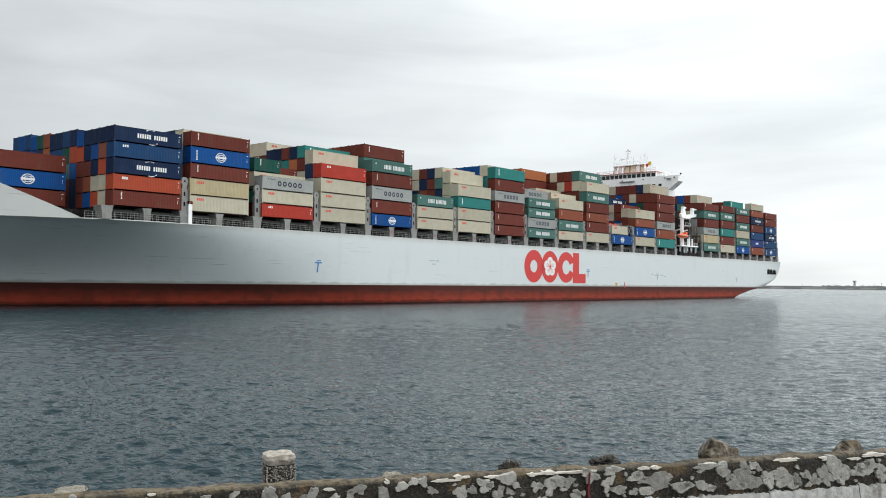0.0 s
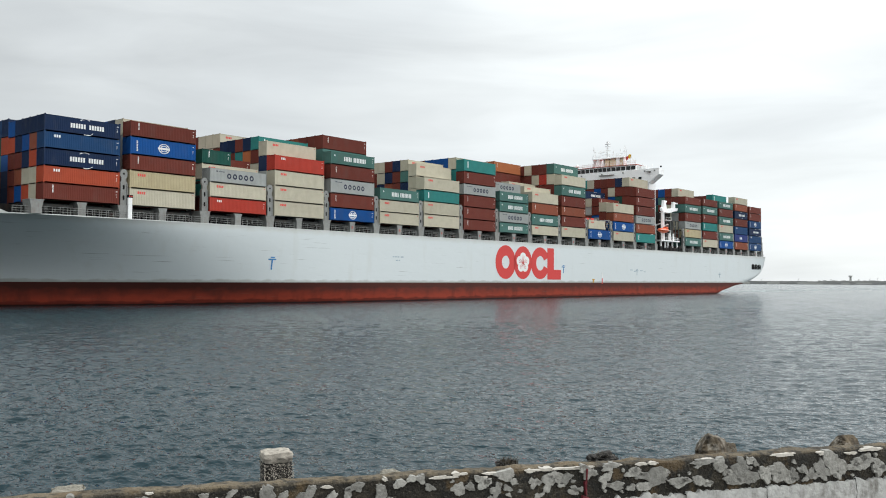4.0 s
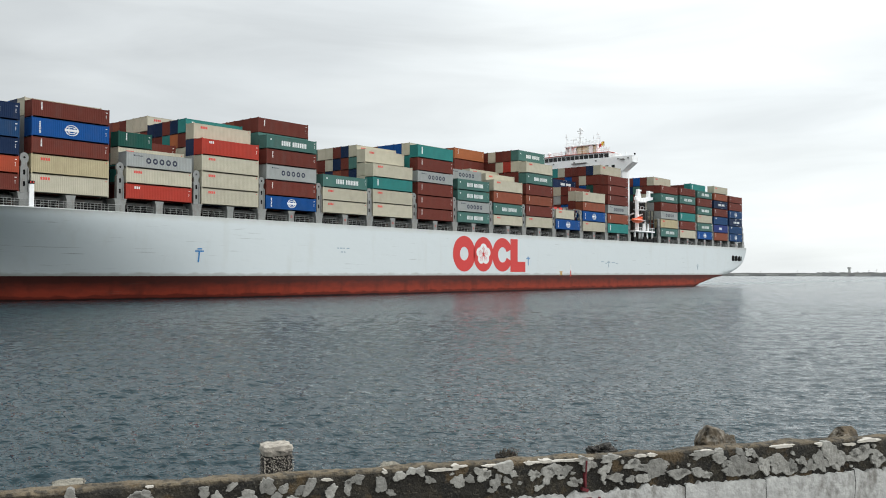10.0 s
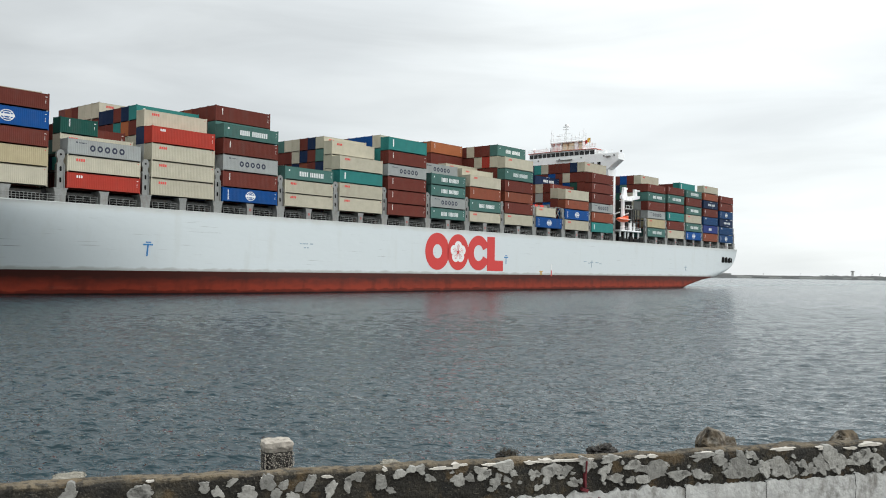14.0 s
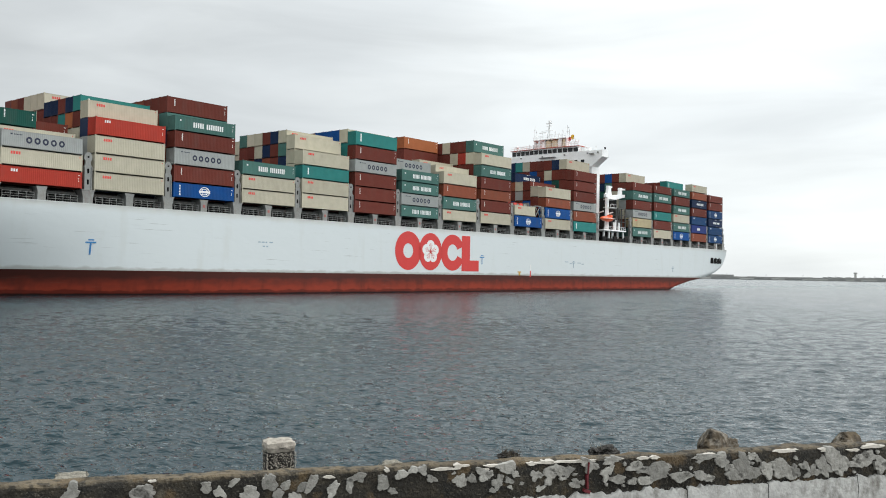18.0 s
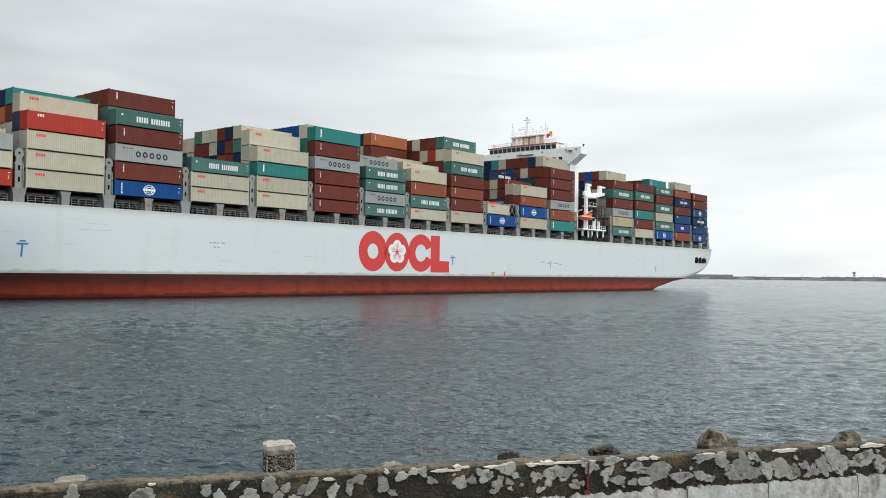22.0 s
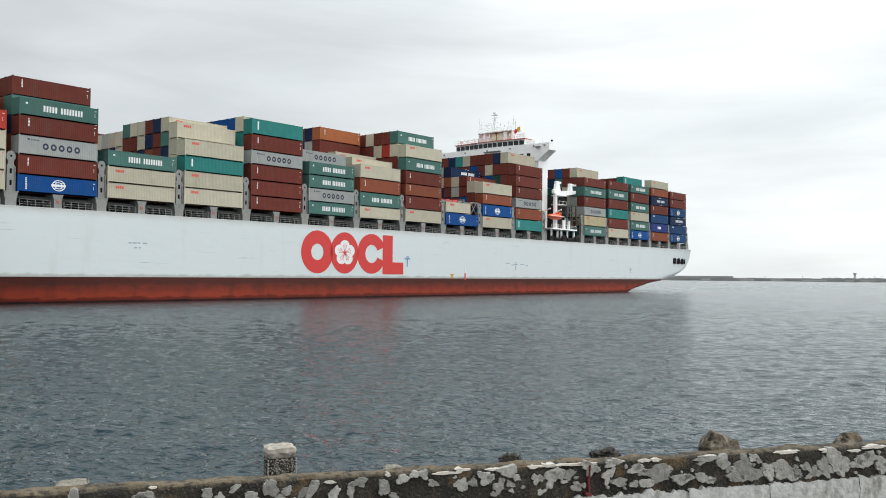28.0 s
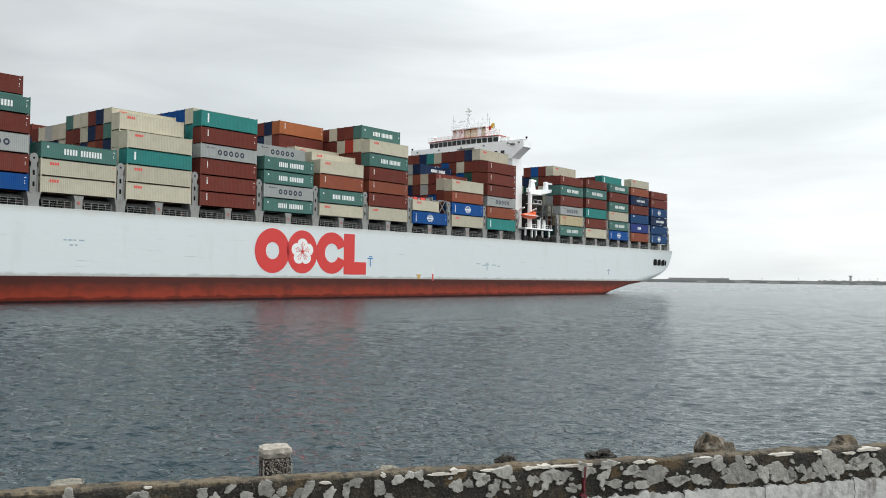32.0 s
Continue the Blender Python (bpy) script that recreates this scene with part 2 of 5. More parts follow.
def sea():
    """One sheet to the horizon: rings that widen outwards, finer over the harbour than behind the quay."""
    waves()
    near = 10.0 * 1.0036 ** np.arange(int(math.log(430 / 10.0) / math.log(1.0036)))
    r = np.concatenate([[0.05], near, near[-1] * 1.02 ** np.arange(1, 122)])
    ang = np.radians(np.concatenate([np.linspace(-4, 84, 760), np.linspace(88, 352, 60)]))
    rr, aa = np.meshgrid(r, ang, indexing="ij")
    x, y = 6.5 + rr * np.cos(aa), 4.5 + rr * np.sin(aa)
    step = rr * np.where(rr < 431, 0.0036, 0.02)
    z = np.zeros_like(x)
    lost = np.zeros_like(x)
    for length, kx, ky, ph, amp in WAVES:
        keep = np.clip(length / step / 2.0 - 0.8, 0, 1)
        keep[:, 760:] = 0
        s = np.sin(kx * x + ky * y + ph)
        z += keep * amp * (s + 0.3 * s * s)
        lost += (1 - keep * keep) * (amp * math.hypot(kx, ky)) ** 2 / 2
    chop_gain = 0.88 + 0.14 * np.sin(0.05 * x + 0.031 * y + 1.0) * np.sin(0.023 * x - 0.06 * y)
    # steeper waves towards the bow, added to darken the reflections there
    chop_gain += 0.62 * np.clip((np.degrees(aa) - 47) / 14, 0, 1)
    z *= chop_gain
    nr, na = x.shape
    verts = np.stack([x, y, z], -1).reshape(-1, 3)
    idx = np.arange(nr * na).reshape(nr, na)
    nxt = np.roll(idx, -1, axis=1)
    quads = np.stack([idx[:-1], idx[1:], nxt[1:], nxt[:-1]], -1).reshape(-1, 4)
    me = bpy.data.meshes.new("water")
    me.vertices.add(len(verts))
    me.vertices.foreach_set("co", verts.astype(np.float32).ravel())
    me.loops.add(quads.size)
    me.loops.foreach_set("vertex_index", quads.astype(np.int32).ravel())
    me.polygons.add(len(quads))
    me.polygons.foreach_set("loop_start", np.arange(0, quads.size, 4, dtype=np.int32))
    me.polygons.foreach_set("use_smooth", np.ones(len(quads), dtype=bool))
    me.update(calc_edges=True)
    # ripples too fine for the sheet show as a duller sheen
    fine = me.attributes.new("fine_chop", "FLOAT", "POINT")
    fine.data.foreach_set("value", np.sqrt(1.2 * np.sqrt(lost)).astype(np.float32).ravel())
    me.materials.append(water_material())
    ob = new("water", me)
    return tagged(ob, "grey-green harbour water with small wind ripples", "water", kind="structure")


SHORE = material("far_concrete", (0.25, 0.255, 0.25), 0.9, spread=0.2, scale=0.05, stain=(0.3, 0.29, 0.27), stain_amount=0.6, stain_scale=(0.02, 0.02, 0.05))
SHORE_PALE = material("far_pale_concrete", (0.42, 0.42, 0.40), 0.9, spread=0.12, scale=0.05)


def far_shore():
    """Breakwater about 1.35 km away, with pale blocks and a lattice tower."""
    d = 1350.0
    root = tagged(new("breakwater"), "long low grey concrete breakwater across the harbour", "breakwater", kind="structure")
    for a0, a1, top in ((-30, 13.4, 5.1), (13.4, 17.1, 5.4), (17.1, 30, 4.3), (30, 75, 3.9)):
        bm = bmesh.new()
        n = 24
        for i in range(n):
            s, e = radians(a0 + (a1 - a0) * i / n), radians(a0 + (a1 - a0) * (i + 1) / n)
            hgt = top * (0.9 + 0.2 * random.random())
            for q0, q1, r0, r1, z1 in ((s, e, d, d + 30, hgt * 0.55), (s, e, d + 8, d + 30, hgt)):
                vs = [bm.verts.new((r * math.cos(q), r * math.sin(q), z)) for z in (-1, z1) for q, r in ((q0, r0), (q1, r0), (q1, r1), (q0, r1))]
                for f in ((0, 1, 5, 4), (1, 2, 6, 5), (2, 3, 7, 6), (3, 0, 4, 7), (4, 5, 6, 7)):
                    bm.faces.new([vs[k] for k in f])
        part("sea_wall", bm, SHORE, root)
    for a in (14.6, 15.6, 17.2, 17.9, 19.6, 21.4, 23.8, 12.0, 10.6):
        bm = bmesh.new()
        w = random.uniform(5, 11)
        box(bm, -3, 3, -w, w, 0.4, 2.6, m=Matrix.Rotation(radians(a), 4, "Z") @ Matrix.Translation((d - 4, 0, 0)))
        part("pale_block", bm, SHORE_PALE, root)
    bm = bmesh.new()
    x, y = d * math.cos(radians(15.32)), d * math.sin(radians(15.32))
    for dx, dy in ((-1.5, 0), (1.5, 0), (0, 1.5), (0, -1.5)):
        rod(bm, (x + dx, y + dy, 4), (x + dx * .6, y + dy * .6, 11.5), 0.35)
    box(bm, x - 2, x + 2, y - 2, y + 2, 10.5, 12.5)
    part("beacon_tower", bm, SHORE_PALE, root)
    for a, hgt in ((14.3, 8), (14.9, 7), (13.9, 9), (16.4, 7), (18.2, 7.5), (20.3, 7), (22.6, 8), (12.4, 8), (11.2, 9)):
        bm = bmesh.new()
        x, y = (d + 12) * math.cos(radians(a)), (d + 12) * math.sin(radians(a))
        rod(bm, (x, y, 3), (x, y, hgt), 0.22, 5)
        rod(bm, (x, y, hgt), (x + .3, y - 1.6, hgt + .1), 0.16, 5)
        part("lamp_post", bm, SHORE, root)
    bm = bmesh.new()
    box(bm, -8, 8, -44, 44, 3.5, 6.8, m=Matrix.Rotation(radians(24.0), 4, "Z") @ Matrix.Translation((d + 30, 0, 0)))
    part("long_shed", bm, SHORE, root)
    far = tagged(new("far_coast"), "hazy low coast on the far side of the water", "coast", kind="structure")
    bm = bmesh.new()
    pts = []
    for i in range(200):
        a = radians(-35 + 110 * i / 199)
        hgt = 4 + 2.5 * noise.noise((i * 0.21, 3.1, 0)) + 1 * random.random()
        pts.append((bm.verts.new((3600 * math.cos(a), 3600 * math.sin(a), -1)), bm.verts.new((3660 * math.cos(a), 3660 * math.sin(a), hgt)),
                    bm.verts.new((3900 * math.cos(a), 3900 * math.sin(a), hgt * .8))))
    for p, q in zip(pts, pts[1:]):
        bm.faces.new((p[0], q[0], q[1], p[1]))
        bm.faces.new((p[1], q[1], q[2], p[2]))
    part("low_land", bm, SHORE, far)


# ---- the container ship ----
ship = tagged(new("container_ship"), "white and red container ship under way, loaded with stacked containers", "container ship")
MID = 21.1
DECK = 14.2
BOOT = 3.97
STERN_U = 231.0


def deck_half(u):
    return 21.4 if u > -52 else max(0.3, 21.4 * (1 - min(1, (-52 - u) / 40.0) ** 1.7))


def water_half(u):
    b = 21.4 if u > 4 else max(0.15, 21.4 * (1 - min(1, (4 - u) / 71.0) ** 1.9))
    return b


def half(u, z):
    # upright under the deck amidships, hollow flare towards the stem
    bow = max(0.0, min(1.0, (-28 - u) / 28))
    k = max(0.0, min(1.0, (z - 2.4) / (DECK - 2.4))) ** (1.05 + 0.55 * bow)
    k = 1 - (1 - k) ** (1.6 - 0.6 * bow)
    h = water_half(u) * (1 - k) + deck_half(u) * k
    if z < 3.9:
        # fore body draws in below the waterline
        h = max(0.1, h - 0.42 * (3.9 - z) * max(0.0, min(1.0, (26 - u) / 40)))
    if u > 200:
        h -= 2.2 * ((u - 200) / 30.5) ** 2 * (1 - min(1, max(0, z / DECK)))
    return h


def keel(u):
    pts = ((-200, -3.0), (176, -3.0), (188, 0.6), (200, 2.7), (213, 4.0), (219, 4.85), (224.5, 6.0), (227.4, 7.1), (229.2, 8.5), (230.2, 9.8), (230.8, 11.4), (231, 13.0))
    for (a, za), (b, zb) in zip(pts, pts[1:]):
        if a <= u <= b:
            return za + (zb - za) * (u - a) / (b - a)
    return -3.0


def hull_material(name, color, rough, dark, dark_amount, scrape, bands=(), spec=0.5, streak_from=0.56):
    m = bpy.data.materials.new(name)
    m.use_nodes = True
    nt = m.node_tree
    b = nt.nodes["Principled BSDF"]
    b.inputs["Roughness"].default_value = rough
    b.inputs["Specular IOR Level"].default_value = spec
    co = nt.nodes.new("ShaderNodeTexCoord")
    last = None
    base = nt.nodes.new("ShaderNodeRGB")
    base.outputs[0].default_value = (*color, 1)
    last = base.outputs[0]
    # wide tone, upright streaks, lengthwise scrapes
    for scl, lo, hi, amt, col in (((0.03, 0.03, 0.08), 0.45, 0.75, 0.3 * dark_amount, dark), ((0.30, 0.3, 0.06), streak_from, streak_from + 0.2, dark_amount, dark),
                                  ((0.11, 0.11, 3.4), 0.63, 0.72, scrape, (0.13, 0.14, 0.13))):
        mp = nt.nodes.new("ShaderNodeMapping")
        mp.inputs["Scale"].default_value = scl
        nt.links.new(co.outputs["Object"], mp.inputs["Vector"])
        n = nt.nodes.new("ShaderNodeTexNoise")
        n.inputs["Scale"].default_value, n.inputs["Detail"].default_value, n.inputs["Roughness"].default_value = 1.0, 7, 0.6
        nt.links.new(mp.outputs["Vector"], n.inputs["Vector"])
        r = nt.nodes.new("ShaderNodeMapRange")
        r.inputs["From Min"].default_value, r.inputs["From Max"].default_value, r.inputs["To Max"].default_value = lo, hi, amt
        nt.links.new(n.outputs["Fac"], r.inputs["Value"])
        mx = nt.nodes.new("ShaderNodeMix")
        mx.data_type = "RGBA"
        nt.links.new(r.outputs["Result"], mx.inputs["Factor"])
        nt.links.new(last, mx.inputs["A"])
        mx.inputs["B"].default_value = (*col, 1)
        last = mx.outputs["Result"]
    for z_lo, z_hi, soft, col, amt in bands:
        # a grimy lengthwise band with an uneven edge
        sep = nt.nodes.new("ShaderNodeSeparateXYZ")
        nt.links.new(co.outputs["Object"], sep.inputs["Vector"])
        mp = nt.nodes.new("ShaderNodeMapping")
        mp.inputs["Scale"].default_value = (0.38, 0.25, 0.9)
        nt.links.new(co.outputs["Object"], mp.inputs["Vector"])
        n = nt.nodes.new("ShaderNodeTexNoise")
        n.inputs["Scale"].default_value, n.inputs["Detail"].default_value = 1.0, 8
        nt.links.new(mp.outputs["Vector"], n.inputs["Vector"])
        ma = nt.nodes.new("ShaderNodeMath")
        ma.operation = "MULTIPLY_ADD"
        nt.links.new(n.outputs["Fac"], ma.inputs[0])
        ma.inputs[1].default_value = 2.4 * soft
        nt.links.new(sep.outputs["Z"], ma.inputs[2])
        r = nt.nodes.new("ShaderNodeMapRange")
        r.inputs["From Min"].default_value, r.inputs["From Max"].default_value, r.inputs["To Max"].default_value = z_lo + 1.2 * soft, z_hi + 1.2 * soft, amt
        nt.links.new(ma.outputs["Value"], r.inputs["Value"])
        mx = nt.nodes.new("ShaderNodeMix")
        mx.data_type = "RGBA"
        nt.links.new(r.outputs["Result"], mx.inputs["Factor"])
        nt.links.new(last, mx.inputs["A"])
        mx.inputs["B"].default_value = (*col, 1)
        last = mx.outputs["Result"]
    nt.links.new(last, b.inputs["Base Color"])
    # plating: slightly uneven sheets
    mp = nt.nodes.new("ShaderNodeMapping")
    mp.inputs["Scale"].default_value = (0.18, 0.18, 0.35)
    nt.links.new(co.outputs["Object"], mp.inputs["Vector"])
    n = nt.nodes.new("ShaderNodeTexNoise")
    n.inputs["Scale"].default_value, n.inputs["Detail"].default_value = 1.0, 3
    nt.links.new(mp.outputs["Vector"], n.inputs["Vector"])
    bp = nt.nodes.new("ShaderNodeBump")
    bp.inputs["Strength"].default_value, bp.inputs["Distance"].default_value = 0.25, 0.25
    nt.links.new(n.outputs["Fac"], bp.inputs["Height"])
    nt.links.new(bp.outputs["Normal"], b.inputs["Normal"])
    return m


HULL_WHITE = hull_material("white_hull_plating", (0.585, 0.63, 0.64), 0.42, (0.34, 0.31, 0.22), 0.13, 0.55, ((4.55, 4.2, 0.45, (0.20, 0.19, 0.15), 0.5), (13.1, 14.0, 0.5, (0.40, 0.36, 0.28), 0.3)))
HULL_RED = hull_material("red_antifouling", (0.25, 0.040, 0.022), 0.65, (0.05, 0.018, 0.014), 0.6, 0.3, ((1.2, 3.1, 0.9, (0.060, 0.023, 0.019), 0.92), (0.82, 0.62, 0.55, (0.10, 0.018, 0.012), 0.85), (0.36, 0.16, 0.2, (0.012, 0.007, 0.006), 0.95)), 0.12, 0.50)


def hull_shell():
    us = [-91.5, -90, -87, -83] + [-80 + 4 * i for i in range(19)] + list(range(0, 200, 10)) + [200, 204, 208, 212.8, 216, 219, 222, 224.5, 226, 227.4, 228.4, 229.2, 229.7, 230.2, 230.5, 230.8, STERN_U]
    for name, mat, lo, hi, steps, label in (("hull", HULL_WHITE, BOOT, DECK, 12, "white steel hull with scuffs and rust runs"),
                                            ("boot_topping", HULL_RED, -3.0, BOOT, 6, "red underwater paint band, dirty brown along its top")):
        bm = bmesh.new()
        rings = []
        for u in us:
            z0 = max(lo, keel(u))
            if z0 >= hi - 0.02:
                break
            ring = []
            for side in (-1, 1):
                line = []
                for i in range(steps + 1):
                    z = z0 + (hi - z0) * i / steps
                    h = half(u, z)
                    if keel(u) > lo and i == 0:
                        h -= 0.9
                    line.append(bm.verts.new((u, MID + side * h, z)))
                ring.append(line)
            rings.append(ring)
        for a, b in zip(rings, rings[1:]):
            for s in (0, 1):
                for i in range(steps):
                    bm.faces.new((a[s][i], b[s][i], b[s][i + 1], a[s][i + 1]))
            if a[0][0].co.z > lo + 0.01 or lo < 0:
                bm.faces.new([bm.verts.new(v.co) for v in (a[0][0], a[1][0], b[1][0], b[0][0])])
        for end in (rings[0], rings[-1]):
            for i in range(steps):
                bm.faces.new((end[0][i], end[1][i], end[1][i + 1], end[0][i + 1]))
        part(name, bm, mat, ship, label, smooth=True)
    bm = bmesh.new()
    rows = [(bm.verts.new((u, MID - deck_half(u) + 0.02, DECK - 0.02)), bm.verts.new((u, MID + deck_half(u) - 0.02, DECK - 0.02))) for u in us]
    for a, b in zip(rows, rows[1:]):
        bm.faces.new((a[0], b[0], b[1], a[1]))
    part("deck", bm, SHIP_DARK, ship)
    # rubbing edge along the deck line
    bm = bmesh.new()
    for u0, u1 in zip(us, us[1:]):
        a, b = MID - deck_half(u0), MID - deck_half(u1)
        vs = [bm.verts.new(p) for p in ((u0, a - .05, DECK - .12), (u1, b - .05, DECK - .12), (u1, b - .05, DECK + .03), (u0, a - .05, DECK + .03), (u1, b + .3, DECK + .03), (u0, a + .3, DECK + .03))]
        bm.faces.new((vs[0], vs[1], vs[2], vs[3]))
        bm.faces.new((vs[3], vs[2], vs[4], vs[5]))
    part("sheer_strake", bm, HULL_WHITE, ship)
    # forecastle bulwark: rises forward of the first stacks
    bm = bmesh.new()
    pts = []
    for i in range(25):
        u = -61.5 - 30.0 * i / 24
        top = DECK + 0.46 * (-61.5 - u) + 1.3 * min(2.5, max(0.0, -75.4 - u))
        row = []
        for side in (-1, 1):
            h = deck_half(u) + 0.02
            row.append([bm.verts.new((u, MID + side * h, DECK)), bm.verts.new((u, MID + side * (h + 0.05), top)), bm.verts.new((u, MID + side * max(0, h - .25), top)), bm.verts.new((u, MID + side * max(0, h - .25), DECK))])
        pts.append(row)
    for a, b in zip(pts, pts[1:]):
        for s in (0, 1):
            for i in range(3):
                bm.faces.new((a[s][i], b[s][i], b[s][i + 1], a[s][i + 1]))
    part("bulwark", bm, HULL_WHITE, ship, "white raised bow bulwark")
    bm = bmesh.new()
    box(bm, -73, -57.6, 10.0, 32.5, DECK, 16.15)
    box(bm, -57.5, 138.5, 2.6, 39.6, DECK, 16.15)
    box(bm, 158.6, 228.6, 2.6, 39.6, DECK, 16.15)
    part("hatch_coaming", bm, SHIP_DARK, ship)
    bm = bmesh.new()
    prism(bm, [(205.0, -3.0), (211.5, -3.0), (212.2, 0.35), (206.0, 0.55)], MID - .5, MID + .5)
    part("rudder", bm, BLACK, ship, "dark rudder top at the waterline")
    # mooring ports near the stern: black plates painted for the shade inside the openings
    for i in range(4):
        u0 = 217.2 + i * 3.05
        bm = bmesh.new()
        w = 2.55 if i < 3 else 0.9
        y = MID - half(u0 + w / 2, 10.3)
        prism(bm, [(u0 + .4, 9.1), (u0 + w - .4, 9.1), (u0 + w, 9.5), (u0 + w, 10.8), (u0 + w - .4, 11.15), (u0 + .4, 11.15), (u0, 10.8), (u0, 9.5)], y - 0.07, y + 0.3)
        part("mooring_port", bm, BLACK, ship)


FOAM = material("wake_foam", (0.50, 0.55, 0.56), 0.8, spread=0.3, scale=0.8)
CARRIED = []          # (thing, its pose in the ship's space)


def wake():
    """Thin broken foam on the water astern, denser near the hull."""
    rng = random.Random(77)
    bm = bmesh.new()
    for i in range(900):
        u = 224 + 420 * rng.random() ** 1.6
        w = 9 + (u - 224) * 0.03
        v = MID + rng.uniform(-1, 1) * w
        a, b = rng.uniform(0.5, 2.6), rng.uniform(0.15, 0.55)
        n, z = 9, rng.uniform(0.02, 0.12)
        top = [bm.verts.new((u + a * k0 * math.cos(q), v + b * k0 * math.sin(q), z)) for q, k0 in ((2 * math.pi * k / n, rng.uniform(.6, 1.1)) for k in range(n))]
        low = [bm.verts.new((p.co.x + .05, p.co.y, z - .2)) for p in top]
        bm.faces.new(top)
        for k in range(n):
            bm.faces.new((top[k], low[k], low[(k + 1) % n], top[(k + 1) % n]))
    ob = part("wake_foam", bm, FOAM)
    tagged(ob, "thin broken white foam trailing behind the ship", "foam", kind="stuff")
    CARRIED.append((ob, pose(0, 0, 0)))


# ---- containers ----
CL, CW = 12.19, 2.44
H, S = 2.896, 2.591


def corrugated(length, height, depth, pitch):
    """A trapezoid-ribbed sheet in x, z, ribs towards -y, with a rim."""
    bm = bmesh.new()
    n = max(3, int(length / pitch))
    step = length / n
    xs = []
    for i in range(n):
        a = i * step
        xs += [(a, 0.0), (a + 0.32 * step, 0.0), (a + 0.5 * step, depth), (a + 0.82 * step, depth)]
    xs.append((length, 0.0))
    rows = [(bm.verts.new((x, y, 0)), bm.verts.new((x, y, height))) for x, y in xs]
    for a, b in zip(rows, rows[1:]):
        bm.faces.new((a[0], b[0], b[1], a[1]))
    return bm


CONTAINER_MESH = {}


def container_meshes(length, height):
    key = (length, height)
    if key in CONTAINER_MESH:
        return CONTAINER_MESH[key]
    bm = bmesh.new()
    p = 0.11
    for y in (0, CW - p):
        for x in (0, length - p):
            box(bm, x, x + p, y, y + p, 0.1, height - 0.1)
        box(bm, p, length - p, y, y + 0.07, 0.15, 0.25)
        box(bm, p, length - p, y, y + 0.06, height - 0.18, height - 0.10)
    for x in (0, length - p):
        box(bm, x, x + p, p, CW - p, 0.10, 0.2)
        box(bm, x, x + p, p, CW - p, height - 0.14, height - 0.075)
    for y in (-0.006, CW - 0.16):
        for x in (-0.006, length - 0.172):
            for z in (0, height - 0.118):
                box(bm, x, x + 0.178, y, y + 0.166, z, z + 0.118)
    box(bm, p, length - p, 0.07, CW - 0.07, 0.16, 0.21)
    frame_me = mesh_of(bm, "container_frame")
    bm = corrugated(length - 2 * p, height - 0.36, 0.013, 0.29)
    bmesh.ops.translate(bm, vec=(p, 0.012, 0.22), verts=bm.verts)
    side_me = mesh_of(bm, "side_panel")
    bm = corrugated(CW - 2 * p, height - 0.30, 0.045, 0.26)
    bmesh.ops.rotate(bm, cent=(0, 0, 0), matrix=Matrix.Rotation(radians(-90), 3, "Z"), verts=bm.verts)
    bmesh.ops.translate(bm, vec=(0.015, CW - p, 0.18), verts=bm.verts)
    end_me = mesh_of(bm, "end_panel")
    bm = bmesh.new()
    w = (CW - 2 * p) / 2 - 0.01
    box(bm, length - 0.07, length - 0.02, 0, w, 0.19, height - 0.13)
    for y in (w * .3, w * .75):
        rod(bm, (length, y, 0.1), (length, y, height - 0.1), 0.025)
        box(bm, length - .02, length + .03, y - .1, y + .1, 1.0, 1.06)
    door_me = mesh_of(bm, "door")
    bm = bmesh.new()
    box(bm, p, length - p, 0.06, CW - 0.06, height - 0.15, height - 0.11)
    roof_me = mesh_of(bm, "roof")
    CONTAINER_MESH[key] = (frame_me, side_me, end_me, door_me, roof_me, w, p)
    return CONTAINER_MESH[key]


MARK_MESH = {}


